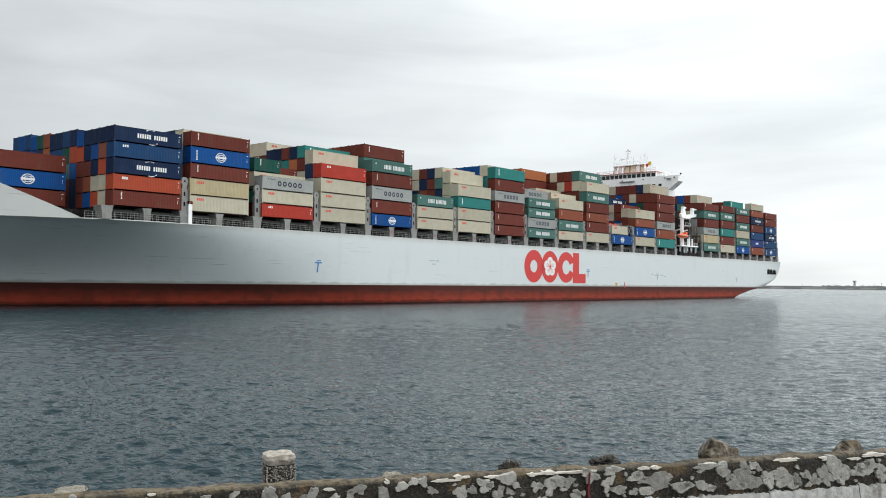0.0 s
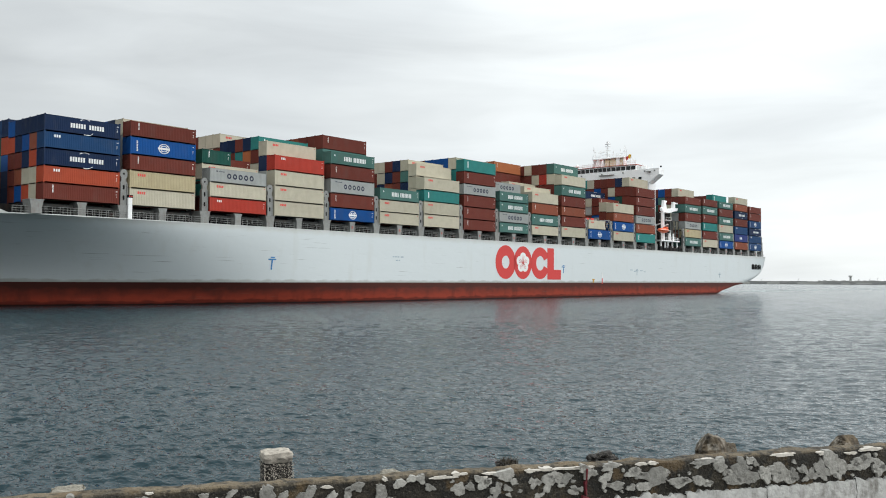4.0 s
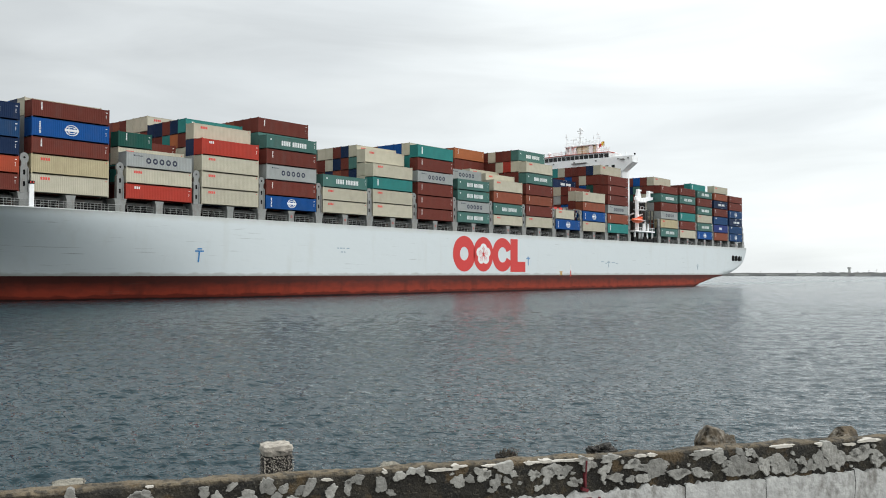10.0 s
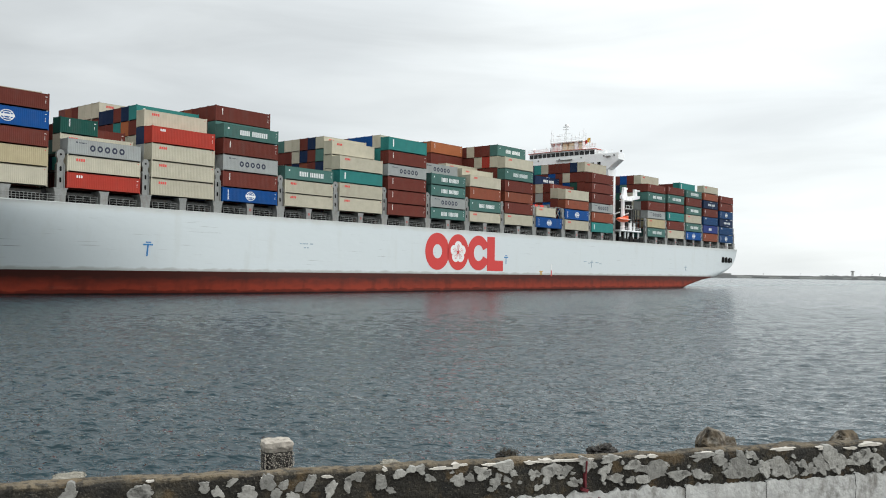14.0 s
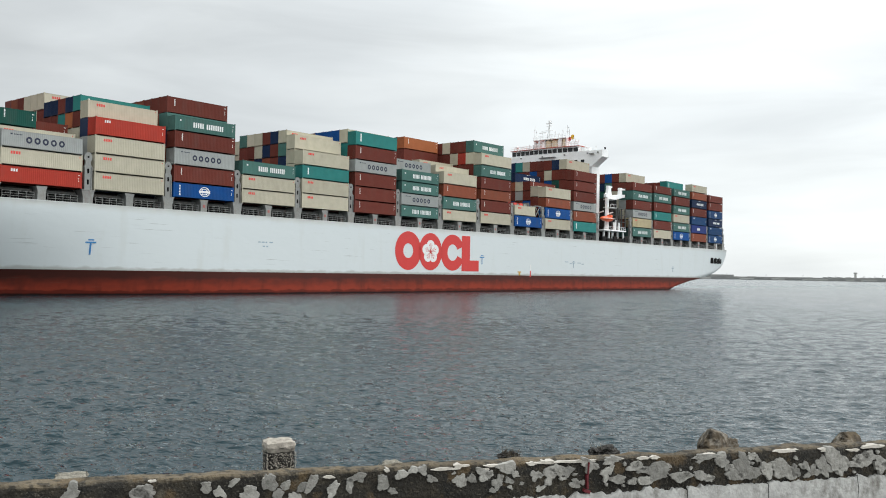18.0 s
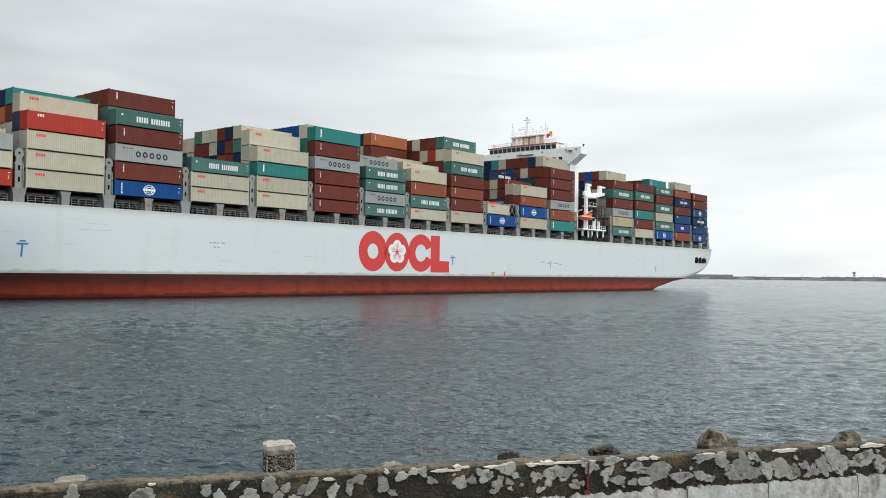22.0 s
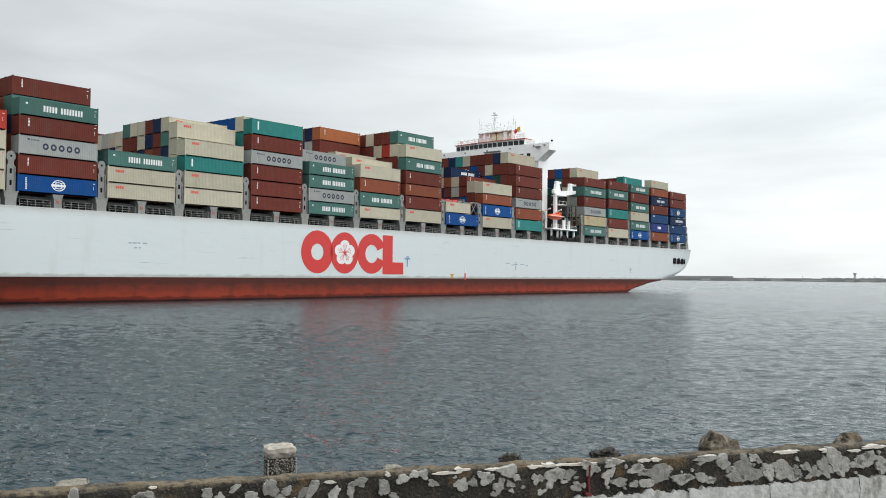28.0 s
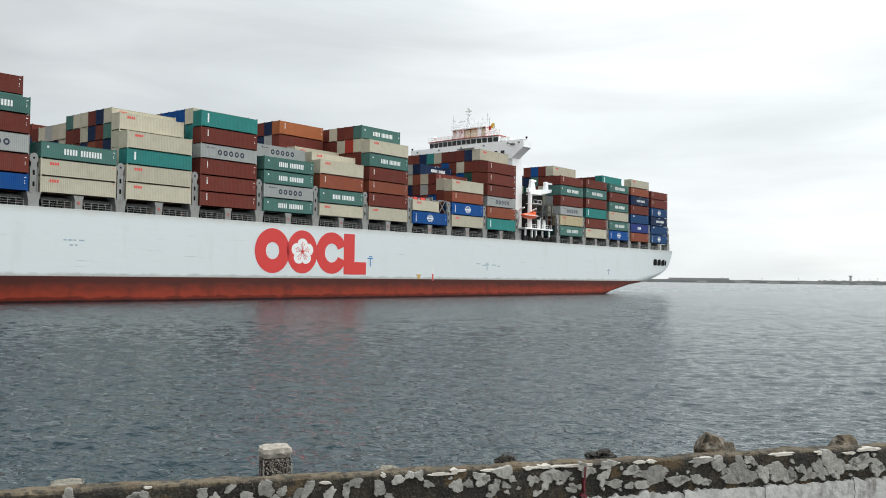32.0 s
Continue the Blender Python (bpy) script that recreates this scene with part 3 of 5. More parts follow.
def mark_mesh(kind, height, length):
    """Plain blocks and rings in the places of the painted marks of one side."""
    key = (kind, height, length)
    if key in MARK_MESH:
        return MARK_MESH[key]
    bm = bmesh.new()

    def blk(x, z, w, h):
        box(bm, x, x + w, 0.004, 0.020, z, z + h)

    def bar_letters(x, z, w, h, gap, n):
        """A row of plain upright bars."""
        for i in range(n):
            q = x + i * (w + gap)
            blk(q, z, w * .80, h)

    def ring(cx, cz, r0, r1, a0=0, a1=360, sx=1.25):
        n = 20
        for i in range(n):
            a, b = radians(a0 + (a1 - a0) * i / n), radians(a0 + (a1 - a0) * (i + 1) / n)
            vs = [bm.verts.new((cx + r * sx * math.cos(q), 0.006, cz + r * math.sin(q))) for q, r in ((a, r0), (b, r0), (b, r1), (a, r1))]
            bm.faces.new(vs)

    def tail():
        blk(length - 0.62, height - 0.62, 0.3, 0.1)
        for i in range(3):
            blk(length - 0.6, height * 0.42 + i * 0.2, 0.1, 0.11)

    mid = height / 2
    if kind == "line_red":
        bar_letters(1.40, height - 0.92, 0.34, 0.42, 0.03, 4)
        blk(length - .5, height - .5, .14, .14)
    elif kind == "five_navy":
        for i in range(5):
            cx = 4.0 + i * 1.22
            ring(cx, mid, 0.22, 0.50, sx=0.92)
        blk(1.3, height - .72, 0.3, 0.22), bar_letters(1.8, height - .72, .16, .16, .05, 6)
    elif kind == "long_white":
        bar_letters(3.55, mid - .46, 0.36, 0.9, 0.085, 5)
        bar_letters(6.2, mid - .46, 0.36, 0.9, 0.085, 8)
        blk(0.9, height * .62, .3, .3)
        tail()
    elif kind == "globe":
        ring(length / 2, mid, 0.72, 0.84), ring(length / 2, mid, 0.42, 0.52)
        blk(length / 2 - 1.12, mid - .18, 2.24, .36), blk(length / 2 - .85, mid + .4, 1.7, .08), blk(length / 2 - .85, mid - .48, 1.7, .08)
        bar_letters(1.2, mid - .9, .22, .24, .05, 1)
        for i in range(7):
            blk(1.1, mid - .9 + i * .26, .24, .17)
        tail()
    elif kind == "six_white":
        bar_letters(4.0, mid - .36, .36, .72, .06, 6), bar_letters(7.0, mid - .36, .36, .72, .06, 6)
        ring(6.4, mid + .1, 1.0, 1.12, 60, 130), ring(6.6, mid - .2, 1.0, 1.12, 250, 320)
        tail()
    elif kind == "small_white":
        bar_letters(1.5, height - .85, .3, .4, .06, 3)
        tail()
    elif kind == "column_white":
        for i in range(6):
            blk(1.35, mid - .15 + i * .2, .2, .14)
        tail()
    elif kind == "bar_white":
        blk(1.3, .8, .3, height - 1.3)
    elif kind == "short_white":
        bar_letters(4.6, mid - .4, .7, .85, .1, 3)
    else:
        tail()
    MARK_MESH[key] = mesh_of(bm, "marking")
    return MARK_MESH[key]


MARKS = {"A": ("short_white", INK_WHITE), "B": ("globe", INK_WHITE), "w": ("line_red", INK_RED), "y": ("line_red", INK_RED), "g": ("five_navy", INK_NAVY), "t": ("long_white", INK_WHITE), "b": ("globe", INK_WHITE),
         "N": ("six_white", INK_WHITE), "U": ("small_white", INK_WHITE), "r": ("small_white", INK_WHITE), "o": ("small_white", INK_WHITE),
         "n": ("column_white", INK_WHITE), "m": ("column_white", INK_WHITE), "T": ("bar_white", INK_WHITE), "k": ("column_white", INK_WHITE), "G": ("column_white", INK_WHITE)}
WORDS = {"A": "with three bold white marks", "B": "with a white round emblem", "w": "with small red marks", "y": "with small red marks and rust", "g": "with five large navy marks", "t": "with a long row of white marks", "b": "with a white round emblem",
         "N": "with bold white marks and arcs", "U": "with small white marks", "r": "with small white marks", "o": "with small white marks", "n": "with small white marks",
         "m": "with small white marks", "T": "with a white upright bar", "k": "with small white marks", "G": "with small white marks"}
def container(code, u, v, z, height, length=CL, show_mark=True):
    ob = new("shipping_container")
    tagged(ob, f"{PAINT[code][0]} ribbed steel container {WORDS[code]}", "container", "containers on the ship")
    paint = CONTAINER_PAINT[code]
    frame_me, side_me, end_me, door_me, roof_me, w, p = container_meshes(length, height)
    placed("frame", frame_me, paint, ob)
    side = placed("side_panel", side_me, paint, ob)
    if show_mark:
        kind, ink = MARKS[code]
        tagged(placed("marking", mark_mesh(kind, height, length), ink, side), kind="stuff")
    placed("side_panel", side_me, paint, ob, Matrix.Translation((length, CW, 0)) @ Matrix.Rotation(math.pi, 4, "Z"))
    placed("end_panel", end_me, paint, ob)
    placed("door", door_me, paint, ob, Matrix.Translation((0, p, 0)))
    placed("door", door_me, paint, ob, Matrix.Translation((0, p + w + .02, 0)))
    placed("roof", roof_me, paint, ob)
    CARRIED.append((ob, pose(u, v, z)))
    return ob


PITCH = 13.956
BASE = 16.35
BAY_U = {1: -72.3, 2: -57.2, 3: -43.25, 4: -28.1}
BAY_U.update({k: (k - 6) * PITCH for k in range(5, 16)})
BAY_U.update({k: 159.63 + (k - 16) * PITCH for k in range(16, 21)})
# outer stacks on the near side, bottom to top: paint and size
OUTER = {
    1: (4, "nS bH nH"), 2: (0, "nS oS NS US NS"), 3: (0, "wH yH nS bH nS"), 4: (0, "rS wS gS"), 5: (0, "wH wH wH rH"), 6: (0, "bS nH gH nH tS"),
    7: (0, "wS wS tS"), 8: (0, "wH wH TS wH"), 9: (0, "nS nH nH gS nH TH"), 10: (0, "tS gS tS tS"), 11: (0, "wS tH mH wH"), 12: (0, "wH nH mS nH tH wH"),
    13: (0, "bH"), 14: (0, "wH bH mS wH"), 15: (0, "TH mH gS nH nH nH"), 16: (0, "tH yH gS nH tH nS"), 17: (0, "wH nH TH nH tH nS"),
    18: (0, "bH tH wH tH nH tS"), 19: (0, "mH AH UH nH NH mS wS"), 20: (0, "BH UH NH BH nH nS"),
}
# inner stacks: bay, rows, number of tiers, size (one for all, or tier by tier from below), paints of the top tiers (row by row, top first), how many tiers are things
# the last number: how many of the rows, from the near side, are things of their own
INNER = [
    (1, range(5, 13), 3, S, ["nm", "nb", "bn", "nn", "mn", "bn", "nn", "nm"], 1, 4),
    (2, range(1, 5), 5, "SSSSS", ["Nmoww", "NbNwo", "NNnmb", "bonnn"], 5, 4), (2, range(5, 9), 5, "SSSHH", ["NonnN", "UGnnm", "NUnnn", "NUmnn"], 2, 4),
    (2, range(9, 12), 5, "SHHHS", ["mknnm", "GNnnn", "bbnmn"], 2, 3), (2, range(12, 15), 5, "HHHHH", ["UUnNn", "bUnnm", "UbnNn"], 2, 3),
    (3, range(1, 15), 5, H, ["wnwgn", "nNmb", "nnN", "Nn", "wn", "nN", "nm", "bn", "Nn", "nn", "tn", "mn", "nb", "nn"], 1, 1),
    (4, range(1, 2), 3, H, ["wTn"], 2, 1), (4, range(2, 15), 4, S, ["nT", "mn", "nN", "wn", "nw", "bn", "nn", "mN", "nn", "bn", "tn", "nn", "nm"], 1, 3),
    (5, range(1, 2), 5, H, ["wnww"], 1, 1), (5, range(2, 7), 6, S, ["TnwwN", "NkwN", "nTNn", "NnNn", "Nnnn"], 4, 5), (5, range(7, 13), 6, H, ["wn", "ww", "wn", "nn", "mn", "nN"], 2, 5),
    (6, range(1, 10), 6, H, ["nn", "nm", "nn", "mn", "nn", "nn", "nw", "mn", "nn"], 1, 8),
    (7, range(1, 15), 3, S, ["TN", "wn", "wn", "nm", "Nn", "nN", "tn", "nn", "wn", "nn", "nn", "bn", "nn", "nn"], 1, 3),
    (8, range(1, 2), 5, H, ["wwT"], 2, 1), (8, range(2, 8), 6, S, ["wtNb", "Nnn", "nNm", "wwN", "wnn", "tnw"], 4, 6), (8, range(8, 13), 5, H, ["ww", "wN", "gn", "wn", "nn"], 2, 5), (8, range(13, 15), 6, S, ["nn", "nm"], 1, 2),
    (9, range(1, 7), 6, H, ["wTnT", "bnn", "bNn", "bnN", "nnn", "nnm"], 2, 5), (9, range(7, 14), 5, H, ["nn", "nm", "nN", "mn", "nn", "nb", "nn"], 1, 0),
    (10, range(1, 2), 5, S, ["gn"], 1, 1), (10, range(2, 8), 4, H, ["Nn", "nn", "nN", "nn", "bn", "nn"], 1, 1), (10, range(8, 14), 4, H, ["nn", "nm", "nN", "mn", "nn", "nb"], 1, 0),
    (11, range(1, 3), 5, S, ["ww", "wn"], 2, 2), (11, range(3, 5), 5, H, ["wn", "nn"], 1, 1), (11, range(5, 10), 7, H, ["knw", "Ngn", "nNn", "nnm", "mnn"], 3, 4), (11, range(10, 14), 6, H, ["nn", "nm", "nN", "mn"], 1, 0),
    (12, range(1, 7), 7, H, ["twn", "nrn", "nwn", "wnn", "nnn", "mnn"], 3, 5), (12, range(7, 14), 6, H, ["nn", "nm", "nN", "mn", "nn", "bn", "nn"], 1, 0),
    (13, range(1, 14), 2, S, ["wn", "rN", "ww", "wn", "Nn", "nn", "mn", "nn", "nb", "wn", "nn", "nn", "nn"], 1, 5),
    (14, range(1, 2), 4, H, ["wnn"], 2, 1), (14, range(2, 4), 5, S, ["nnb", "wgn"], 3, 2), (14, range(4, 9), 6, S, ["NmnU", "gwNb", "NgNn", "bNNU", "nmNn"], 4, 5), (14, range(9, 14), 5, H, ["nn", "nm", "nN", "mn", "nn"], 1, 0),
    (15, range(1, 12), 7, H, ["wnn", "NnG", "nwb", "nnn", "nbn", "wnN", "TnN", "NbN", "nnm", "Nnn", "nNn"], 3, 9), (15, range(12, 15), 6, H, ["nn", "nm", "nN"], 1, 0),
    (16, range(1, 5), 7, "SHHHHSH", ["wntg", "nnww", "btnn", "nNGn"], 4, 4), (16, range(5, 13), 6, H, ["nn", "nm", "nN", "mn", "nn", "bn", "nn", "wn"], 1, 0),
    (17, range(1, 12), 6, S, ["nn", "nt", "nN", "mn", "nn", "bn", "nn", "wn", "nn", "Nn", "nn"], 1, 3),
    (18, range(1, 2), 7, "HHHHSSH", ["TtT"], 1, 1), (18, range(2, 6), 7, "HHHHSSS", ["nn", "nm", "nn", "mn"], 1, 4), (18, range(6, 13), 6, H, ["nn", "nm", "nN", "mn", "nn", "bn", "nn"], 1, 0),
    (19, range(1, 4), 6, H, ["nN", "nN", "nm"], 1, 3), (19, range(4, 13), 6, H, ["nn", "nm", "nN", "mn", "nn", "bn", "nn", "wn", "nn"], 1, 0),
    (20, range(1, 13), 5, H, ["nN", "nn", "nm", "nN", "mn", "nn", "bn", "nn", "wn", "nn", "Nn", "nn"], 1, 1),
]


def hidden_paint():
    """Mixed paints, one for each joined container."""
    m = bpy.data.materials.new("mixed_container_paint")
    m.use_nodes = True
    nt = m.node_tree
    geo = nt.nodes.new("ShaderNodeNewGeometry")
    ramp = nt.nodes.new("ShaderNodeValToRGB")
    ramp.color_ramp.interpolation = "CONSTANT"
    cols = "nnmNnwbngtNn"
    for i, c in enumerate(cols):
        e = ramp.color_ramp.elements[i] if i < 2 else ramp.color_ramp.elements.new(i / len(cols))
        e.position = i / len(cols)
        e.color = (*PAINT[c][1], 1)
    nt.links.new(geo.outputs["Random Per Island"], ramp.inputs["Fac"])
    nt.links.new(ramp.outputs["Color"], nt.nodes["Principled BSDF"].inputs["Base Color"])
    nt.nodes["Principled BSDF"].inputs["Roughness"].default_value = 0.55
    nt.nodes["Principled BSDF"].inputs["Specular IOR Level"].default_value = 0.15
    return m


def load():
    verts, faces = [], []

    def plain(u, v, z, h):
        b = len(verts)
        for dz in (0.01, h - 0.01):
            verts.extend(((u, v, z + dz), (u + CL, v, z + dz), (u + CL, v + CW, z + dz), (u, v + CW, z + dz)))
        for f in ((0, 1, 5, 4), (1, 2, 6, 5), (2, 3, 7, 6), (3, 0, 4, 7), (4, 5, 6, 7), (3, 2, 1, 0)):
            faces.append([b + k for k in f])

    for bay, (row, spec) in OUTER.items():
        z = BASE
        for item in spec.split():
            hgt = H if item[1] == "H" else S
            container(item[0], BAY_U[bay], row * 2.5, z, hgt)
            z += hgt + 0.004
    for bay, rows, tiers, hgt, tops, shown, near in INNER:
        for i, row in enumerate(rows):
            tone = tops[i % len(tops)]
            z = BASE
            for k in range(tiers):
                depth = tiers - 1 - k
                h = hgt if isinstance(hgt, float) else {"H": H, "S": S}[hgt[k]]
                if i < near and depth < shown and depth < len(tone):
                    container(tone[depth], BAY_U[bay], row * 2.5, z, h, show_mark=row < 3 or depth == 0 and row < 8)
                else:
                    plain(BAY_U[bay], row * 2.5, z, h)
                z += h + 0.004
    # far-side stacks level the load up to the other rail
    for bay, (row, spec) in OUTER.items():
        last = max(max(r) for b, r, *_ in INNER if b == bay)
        for row in range(last + 1, 17 if bay > 1 else 13):
            for k in range(3 if bay not in (13,) else 2):
                plain(BAY_U[bay], row * 2.5, BASE + k * (S + 0.004), S)
    container("G", BAY_U[4], 2.5, BASE + 3 * (H + .004), S, 6.06)
    container("w", BAY_U[13], 0.0, BASE + H + .004, S, 9.1)
    me = bpy.data.meshes.new("hold_load")
    me.from_pydata(verts, [], faces)
    ob = new("inner_containers", me)
    me.materials.append(hidden_paint())
    tagged(ob, "closely stacked mixed containers inside the load", "containers", kind="stuff")
    CARRIED.append((ob, pose(0, 0, 0)))


# ---- lashing bridges, pedestals, rails ----
def deck_gear():
    post_bm = bmesh.new()
    # plate with rounded head, stiffened edges and slots
    outline = [(-0.62, 0.0), (0.62, 0.0), (0.62, 3.6), (0.42, 3.9), (0.42, 4.4), (0.66, 4.8), (0.62, 5.3), (0.35, 5.75), (0, 5.85), (-0.35, 5.75), (-0.62, 5.3), (-0.66, 4.8), (-0.42, 4.4), (-0.42, 3.9), (-0.62, 3.6)]
    prism(post_bm, outline, 0.25, 0.7)
    for x in (-0.62, 0.5):
        box(post_bm, x, x + 0.12, 0.1, 0.8, 0.0, 3.55)
    post_me = mesh_of(post_bm, "lashing_post")
    # the holes are black inlays, their inner shade painted on
    slot_me = []
    for z, up in ((0.5, .45), (2.2, .45), (4.6, 0)):
        bm = bmesh.new()
        prism(bm, [(0.17 * math.cos(a), z + 0.5 + (up if math.sin(a) > 0 else 0) + 0.17 * math.sin(a)) for a in [2 * math.pi * i / 12 for i in range(12)]], 0.235, 0.26)
        slot_me.append(mesh_of(bm, "slot"))
    ped_bm = bmesh.new()
    prism(ped_bm, [(-1.05, 2.1), (-0.8, 0.9), (-0.8, 0.0), (0.8, 0.0), (0.8, 0.9), (1.05, 2.1)], 0.05, 2.6)
    box(ped_bm, -1.1, 1.1, 0.0, 2.6, 2.02, 2.13)
    ped_me = mesh_of(ped_bm, "pedestal")
    mid_bm = bmesh.new()
    prism(mid_bm, [(-0.85, 2.1), (-0.62, 1.4), (-0.62, 0.0), (0.62, 0.0), (0.62, 1.4), (0.85, 2.1)], 0.1, 2.6)
    mid_me = mesh_of(mid_bm, "pedestal")
    rail_bm = bmesh.new()
    for z in (0.4, 0.75, 1.1):
        rod(rail_bm, (0, 0, z), (4.6, 0, z), 0.028, 5)
    for i in range(5):
        rod(rail_bm, (i * 1.15, 0, 0), (i * 1.15, 0, 1.1), 0.032, 5)
    rail_me = mesh_of(rail_bm, "railing")
    beam_bm = bmesh.new()
    for y in (5, 15, 25, 35):
        box(beam_bm, -0.5, 0.5, y, y + 0.4, 0, 5.0)
    box(beam_bm, -0.55, 0.55, 0.7, 41.5, 2.5, 2.75)
    box(beam_bm, -0.55, 0.55, 0.7, 41.5, 5.0, 5.25)
    beam_me = mesh_of(beam_bm, "walkway")
    clutter_me = []
    for k in range(4):
        rng = random.Random(k)
        bm = bmesh.new()
        for i in range(7):
            x = rng.uniform(0.2, 4.2)
            w, h = rng.uniform(.15, .6), rng.uniform(.3, 1.1)
            box(bm, x, x + w, 1.6, 2.2, 0, h)
        rod(bm, (0, 1.5, rng.uniform(.5, .9)), (4.7, 1.5, rng.uniform(.5, .9)), 0.07)
        rod(bm, (0, 1.5, 1.35), (4.7, 1.5, 1.35), 0.05)
        clutter_me.append(mesh_of(bm, "pipework"))
    ledge_bm = bmesh.new()
    box(ledge_bm, 0, 4.75, 1.15, 2.55, 1.25, 1.62)
    for i in range(4):
        box(ledge_bm, 0.35 + i * 1.2, 0.5 + i * 1.2, 1.2, 2.5, 0.0, 1.25)
    ledge_me = mesh_of(ledge_bm, "hatch_ledge")
    plate_bm = bmesh.new()
    box(plate_bm, -0.22, 0.22, 0.05, 0.1, 0.75, 1.25, 0.02)
    plate_me = mesh_of(plate_bm, "station_plate")
    drum_bm = bmesh.new()
    rod(drum_bm, (0, .5, .48), (0, 1.1, .48), .22, 9)
    rod(drum_bm, (0, .45, .48), (0, .5, .48), .29, 9), rod(drum_bm, (0, 1.1, .48), (0, 1.15, .48), .29, 9)
    box(drum_bm, -.08, .08, .6, .95, 0, .45)
    drum_me = mesh_of(drum_bm, "rope_drum")
    bin_bm = bmesh.new()
    box(bin_bm, 0, .9, .5, 1.05, 0, .78, .04)
    bin_me = mesh_of(bin_bm, "deck_bin")
    gear_rng = random.Random(40)
    gaps = []
    for k in range(2, 21):
        gaps.append(BAY_U[k] - 0.9)
    gaps += [BAY_U[15] + CL + 0.9, BAY_U[20] + CL + 0.9]
    for u in gaps:
        m = pose(u, 0, DECK)
        up = pose(u, 0, DECK + 2.13)
        placed("pedestal", ped_me, SHIP_GREY, ship, m)
        if u < -57:
            continue
        post = placed("lashing_post", post_me, SHIP_GREY, ship, up)
        for me in slot_me:
            placed("slot", me, BLACK, post)
        placed("lashing_post", post_me, SHIP_GREY, ship, pose(u, 42.2, DECK + 2.13, 0, 0, 180))
        # near-black: the gap's shade is in the paint
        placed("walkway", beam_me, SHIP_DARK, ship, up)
    for k in range(2, 21):
        u = BAY_U[k]
        mid = placed("pedestal", mid_me, SHIP_GREY, ship, pose(u + CL / 2, 0, DECK))
        if k > 5:
            placed("station_plate", plate_me, STATION_RED, mid)
        for j, du in enumerate((0.4, CL / 2 + 0.95)):
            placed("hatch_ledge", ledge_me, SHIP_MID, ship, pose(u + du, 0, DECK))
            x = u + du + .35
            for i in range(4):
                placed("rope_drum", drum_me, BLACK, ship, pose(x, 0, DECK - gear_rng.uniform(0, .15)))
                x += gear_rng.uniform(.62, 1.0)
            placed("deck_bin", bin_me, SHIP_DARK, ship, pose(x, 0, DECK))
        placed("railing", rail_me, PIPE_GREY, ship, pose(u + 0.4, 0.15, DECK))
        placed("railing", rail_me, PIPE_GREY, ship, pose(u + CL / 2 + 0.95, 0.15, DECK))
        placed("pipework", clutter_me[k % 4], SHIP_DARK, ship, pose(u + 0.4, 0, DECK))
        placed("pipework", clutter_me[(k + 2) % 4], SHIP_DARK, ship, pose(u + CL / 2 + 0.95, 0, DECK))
    # lattice frame and flat rack in the low bay
    rack = tagged(new("flat_rack"), "flat rack loaded with small red and grey crates", "flat rack")
    bm = bmesh.new()
    box(bm, 0, 9.6, 0, CW, 0, .25)
    for x in (0, 9.4):
        box(bm, x, x + .2, 0, CW, .25, 1.5)
    part("rack_frame", bm, SHIP_GREY, rack)
    for i, (x, ww, h, mat) in enumerate(((.5, 1.2, .9, INK_RED), (1.9, 1.0, .7, SHIP_GREY), (3.1, 1.3, .9, INK_RED), (4.6, .8, .7, SHIP_GREY), (5.6, 1.6, .9, INK_RED), (7.5, 1.4, .8, SHIP_GREY))):
        bm = bmesh.new()
        box(bm, x, x + ww, .3, CW - .3, .25, .25 + h, .04)
        part("crate", bm, mat, rack)
    CARRIED.append((rack, pose(BAY_U[13] + .3, 2.5, BASE + 2 * (S + .004))))
    for v in (0.4, 2.0):
        bm = bmesh.new()
        u1 = BAY_U[13] + CL
        rod(bm, (u1 - 2.6, v, BASE + H), (u1 - .3, v, BASE + 2 * H), .09, 6)
        rod(bm, (u1 - .3, v, BASE + H), (u1 - 2.6, v, BASE + 2 * H), .09, 6)
        rod(bm, (u1 - 2.8, v, BASE + 2 * H), (u1 + .2, v, BASE + 2 * H), .12, 6)
        part("lattice_frame", bm, SHIP_GREY, ship)
    # railing round the bow deck, ahead of the stacks
    for i in range(14):
        ua, ub = -61.0 + i * 2.3, -61.0 + (i + 1) * 2.3
        va, vb = MID - deck_half(ua) + .2, MID - deck_half(ub) + .2
        bm = bmesh.new()
        for z in (0.4, 0.75, 1.1):
            rod(bm, (ua, va, DECK + z), (ub, vb, DECK + z), 0.03, 5)
        for f in (0, 0.5):
            rod(bm, (ua + 2.3 * f, va + (vb - va) * f, DECK), (ua + 2.3 * f, va + (vb - va) * f, DECK + 1.12), 0.035, 5)
        part("railing", bm, PIPE_GREY, ship)
    for u, w in ((-66.0, 1.2), (-63.2, .8), (-60.2, 1.0)):
        bm = bmesh.new()
        v = MID - deck_half(u) + 1.2
        for q in (0, w):
            rod(bm, (u + q, v, DECK), (u + q, v, DECK + 1.1), .22, 10)
            rod(bm, (u + q, v, DECK + 1.1), (u + q, v, DECK + 1.25), .3, 10)
        box(bm, u - .4, u + w + .4, v - .4, v + .4, DECK, DECK + .15)
        part("mooring_bitts", bm, SHIP_DARK, ship)
    bm = bmesh.new()
    box(bm, -0.35, 0.35, -0.2, 0.4, 0, 3.4, 0.04)
    part("signal_post", bm, SHIP_WHITE, ship, "white signal post with a dark lamp box").matrix_basis = pose(-43.2, 0, DECK)
    bm = bmesh.new()
    box(bm, -0.42, 0.42, -0.25, 0.45, 3.4, 3.85, 0.04)
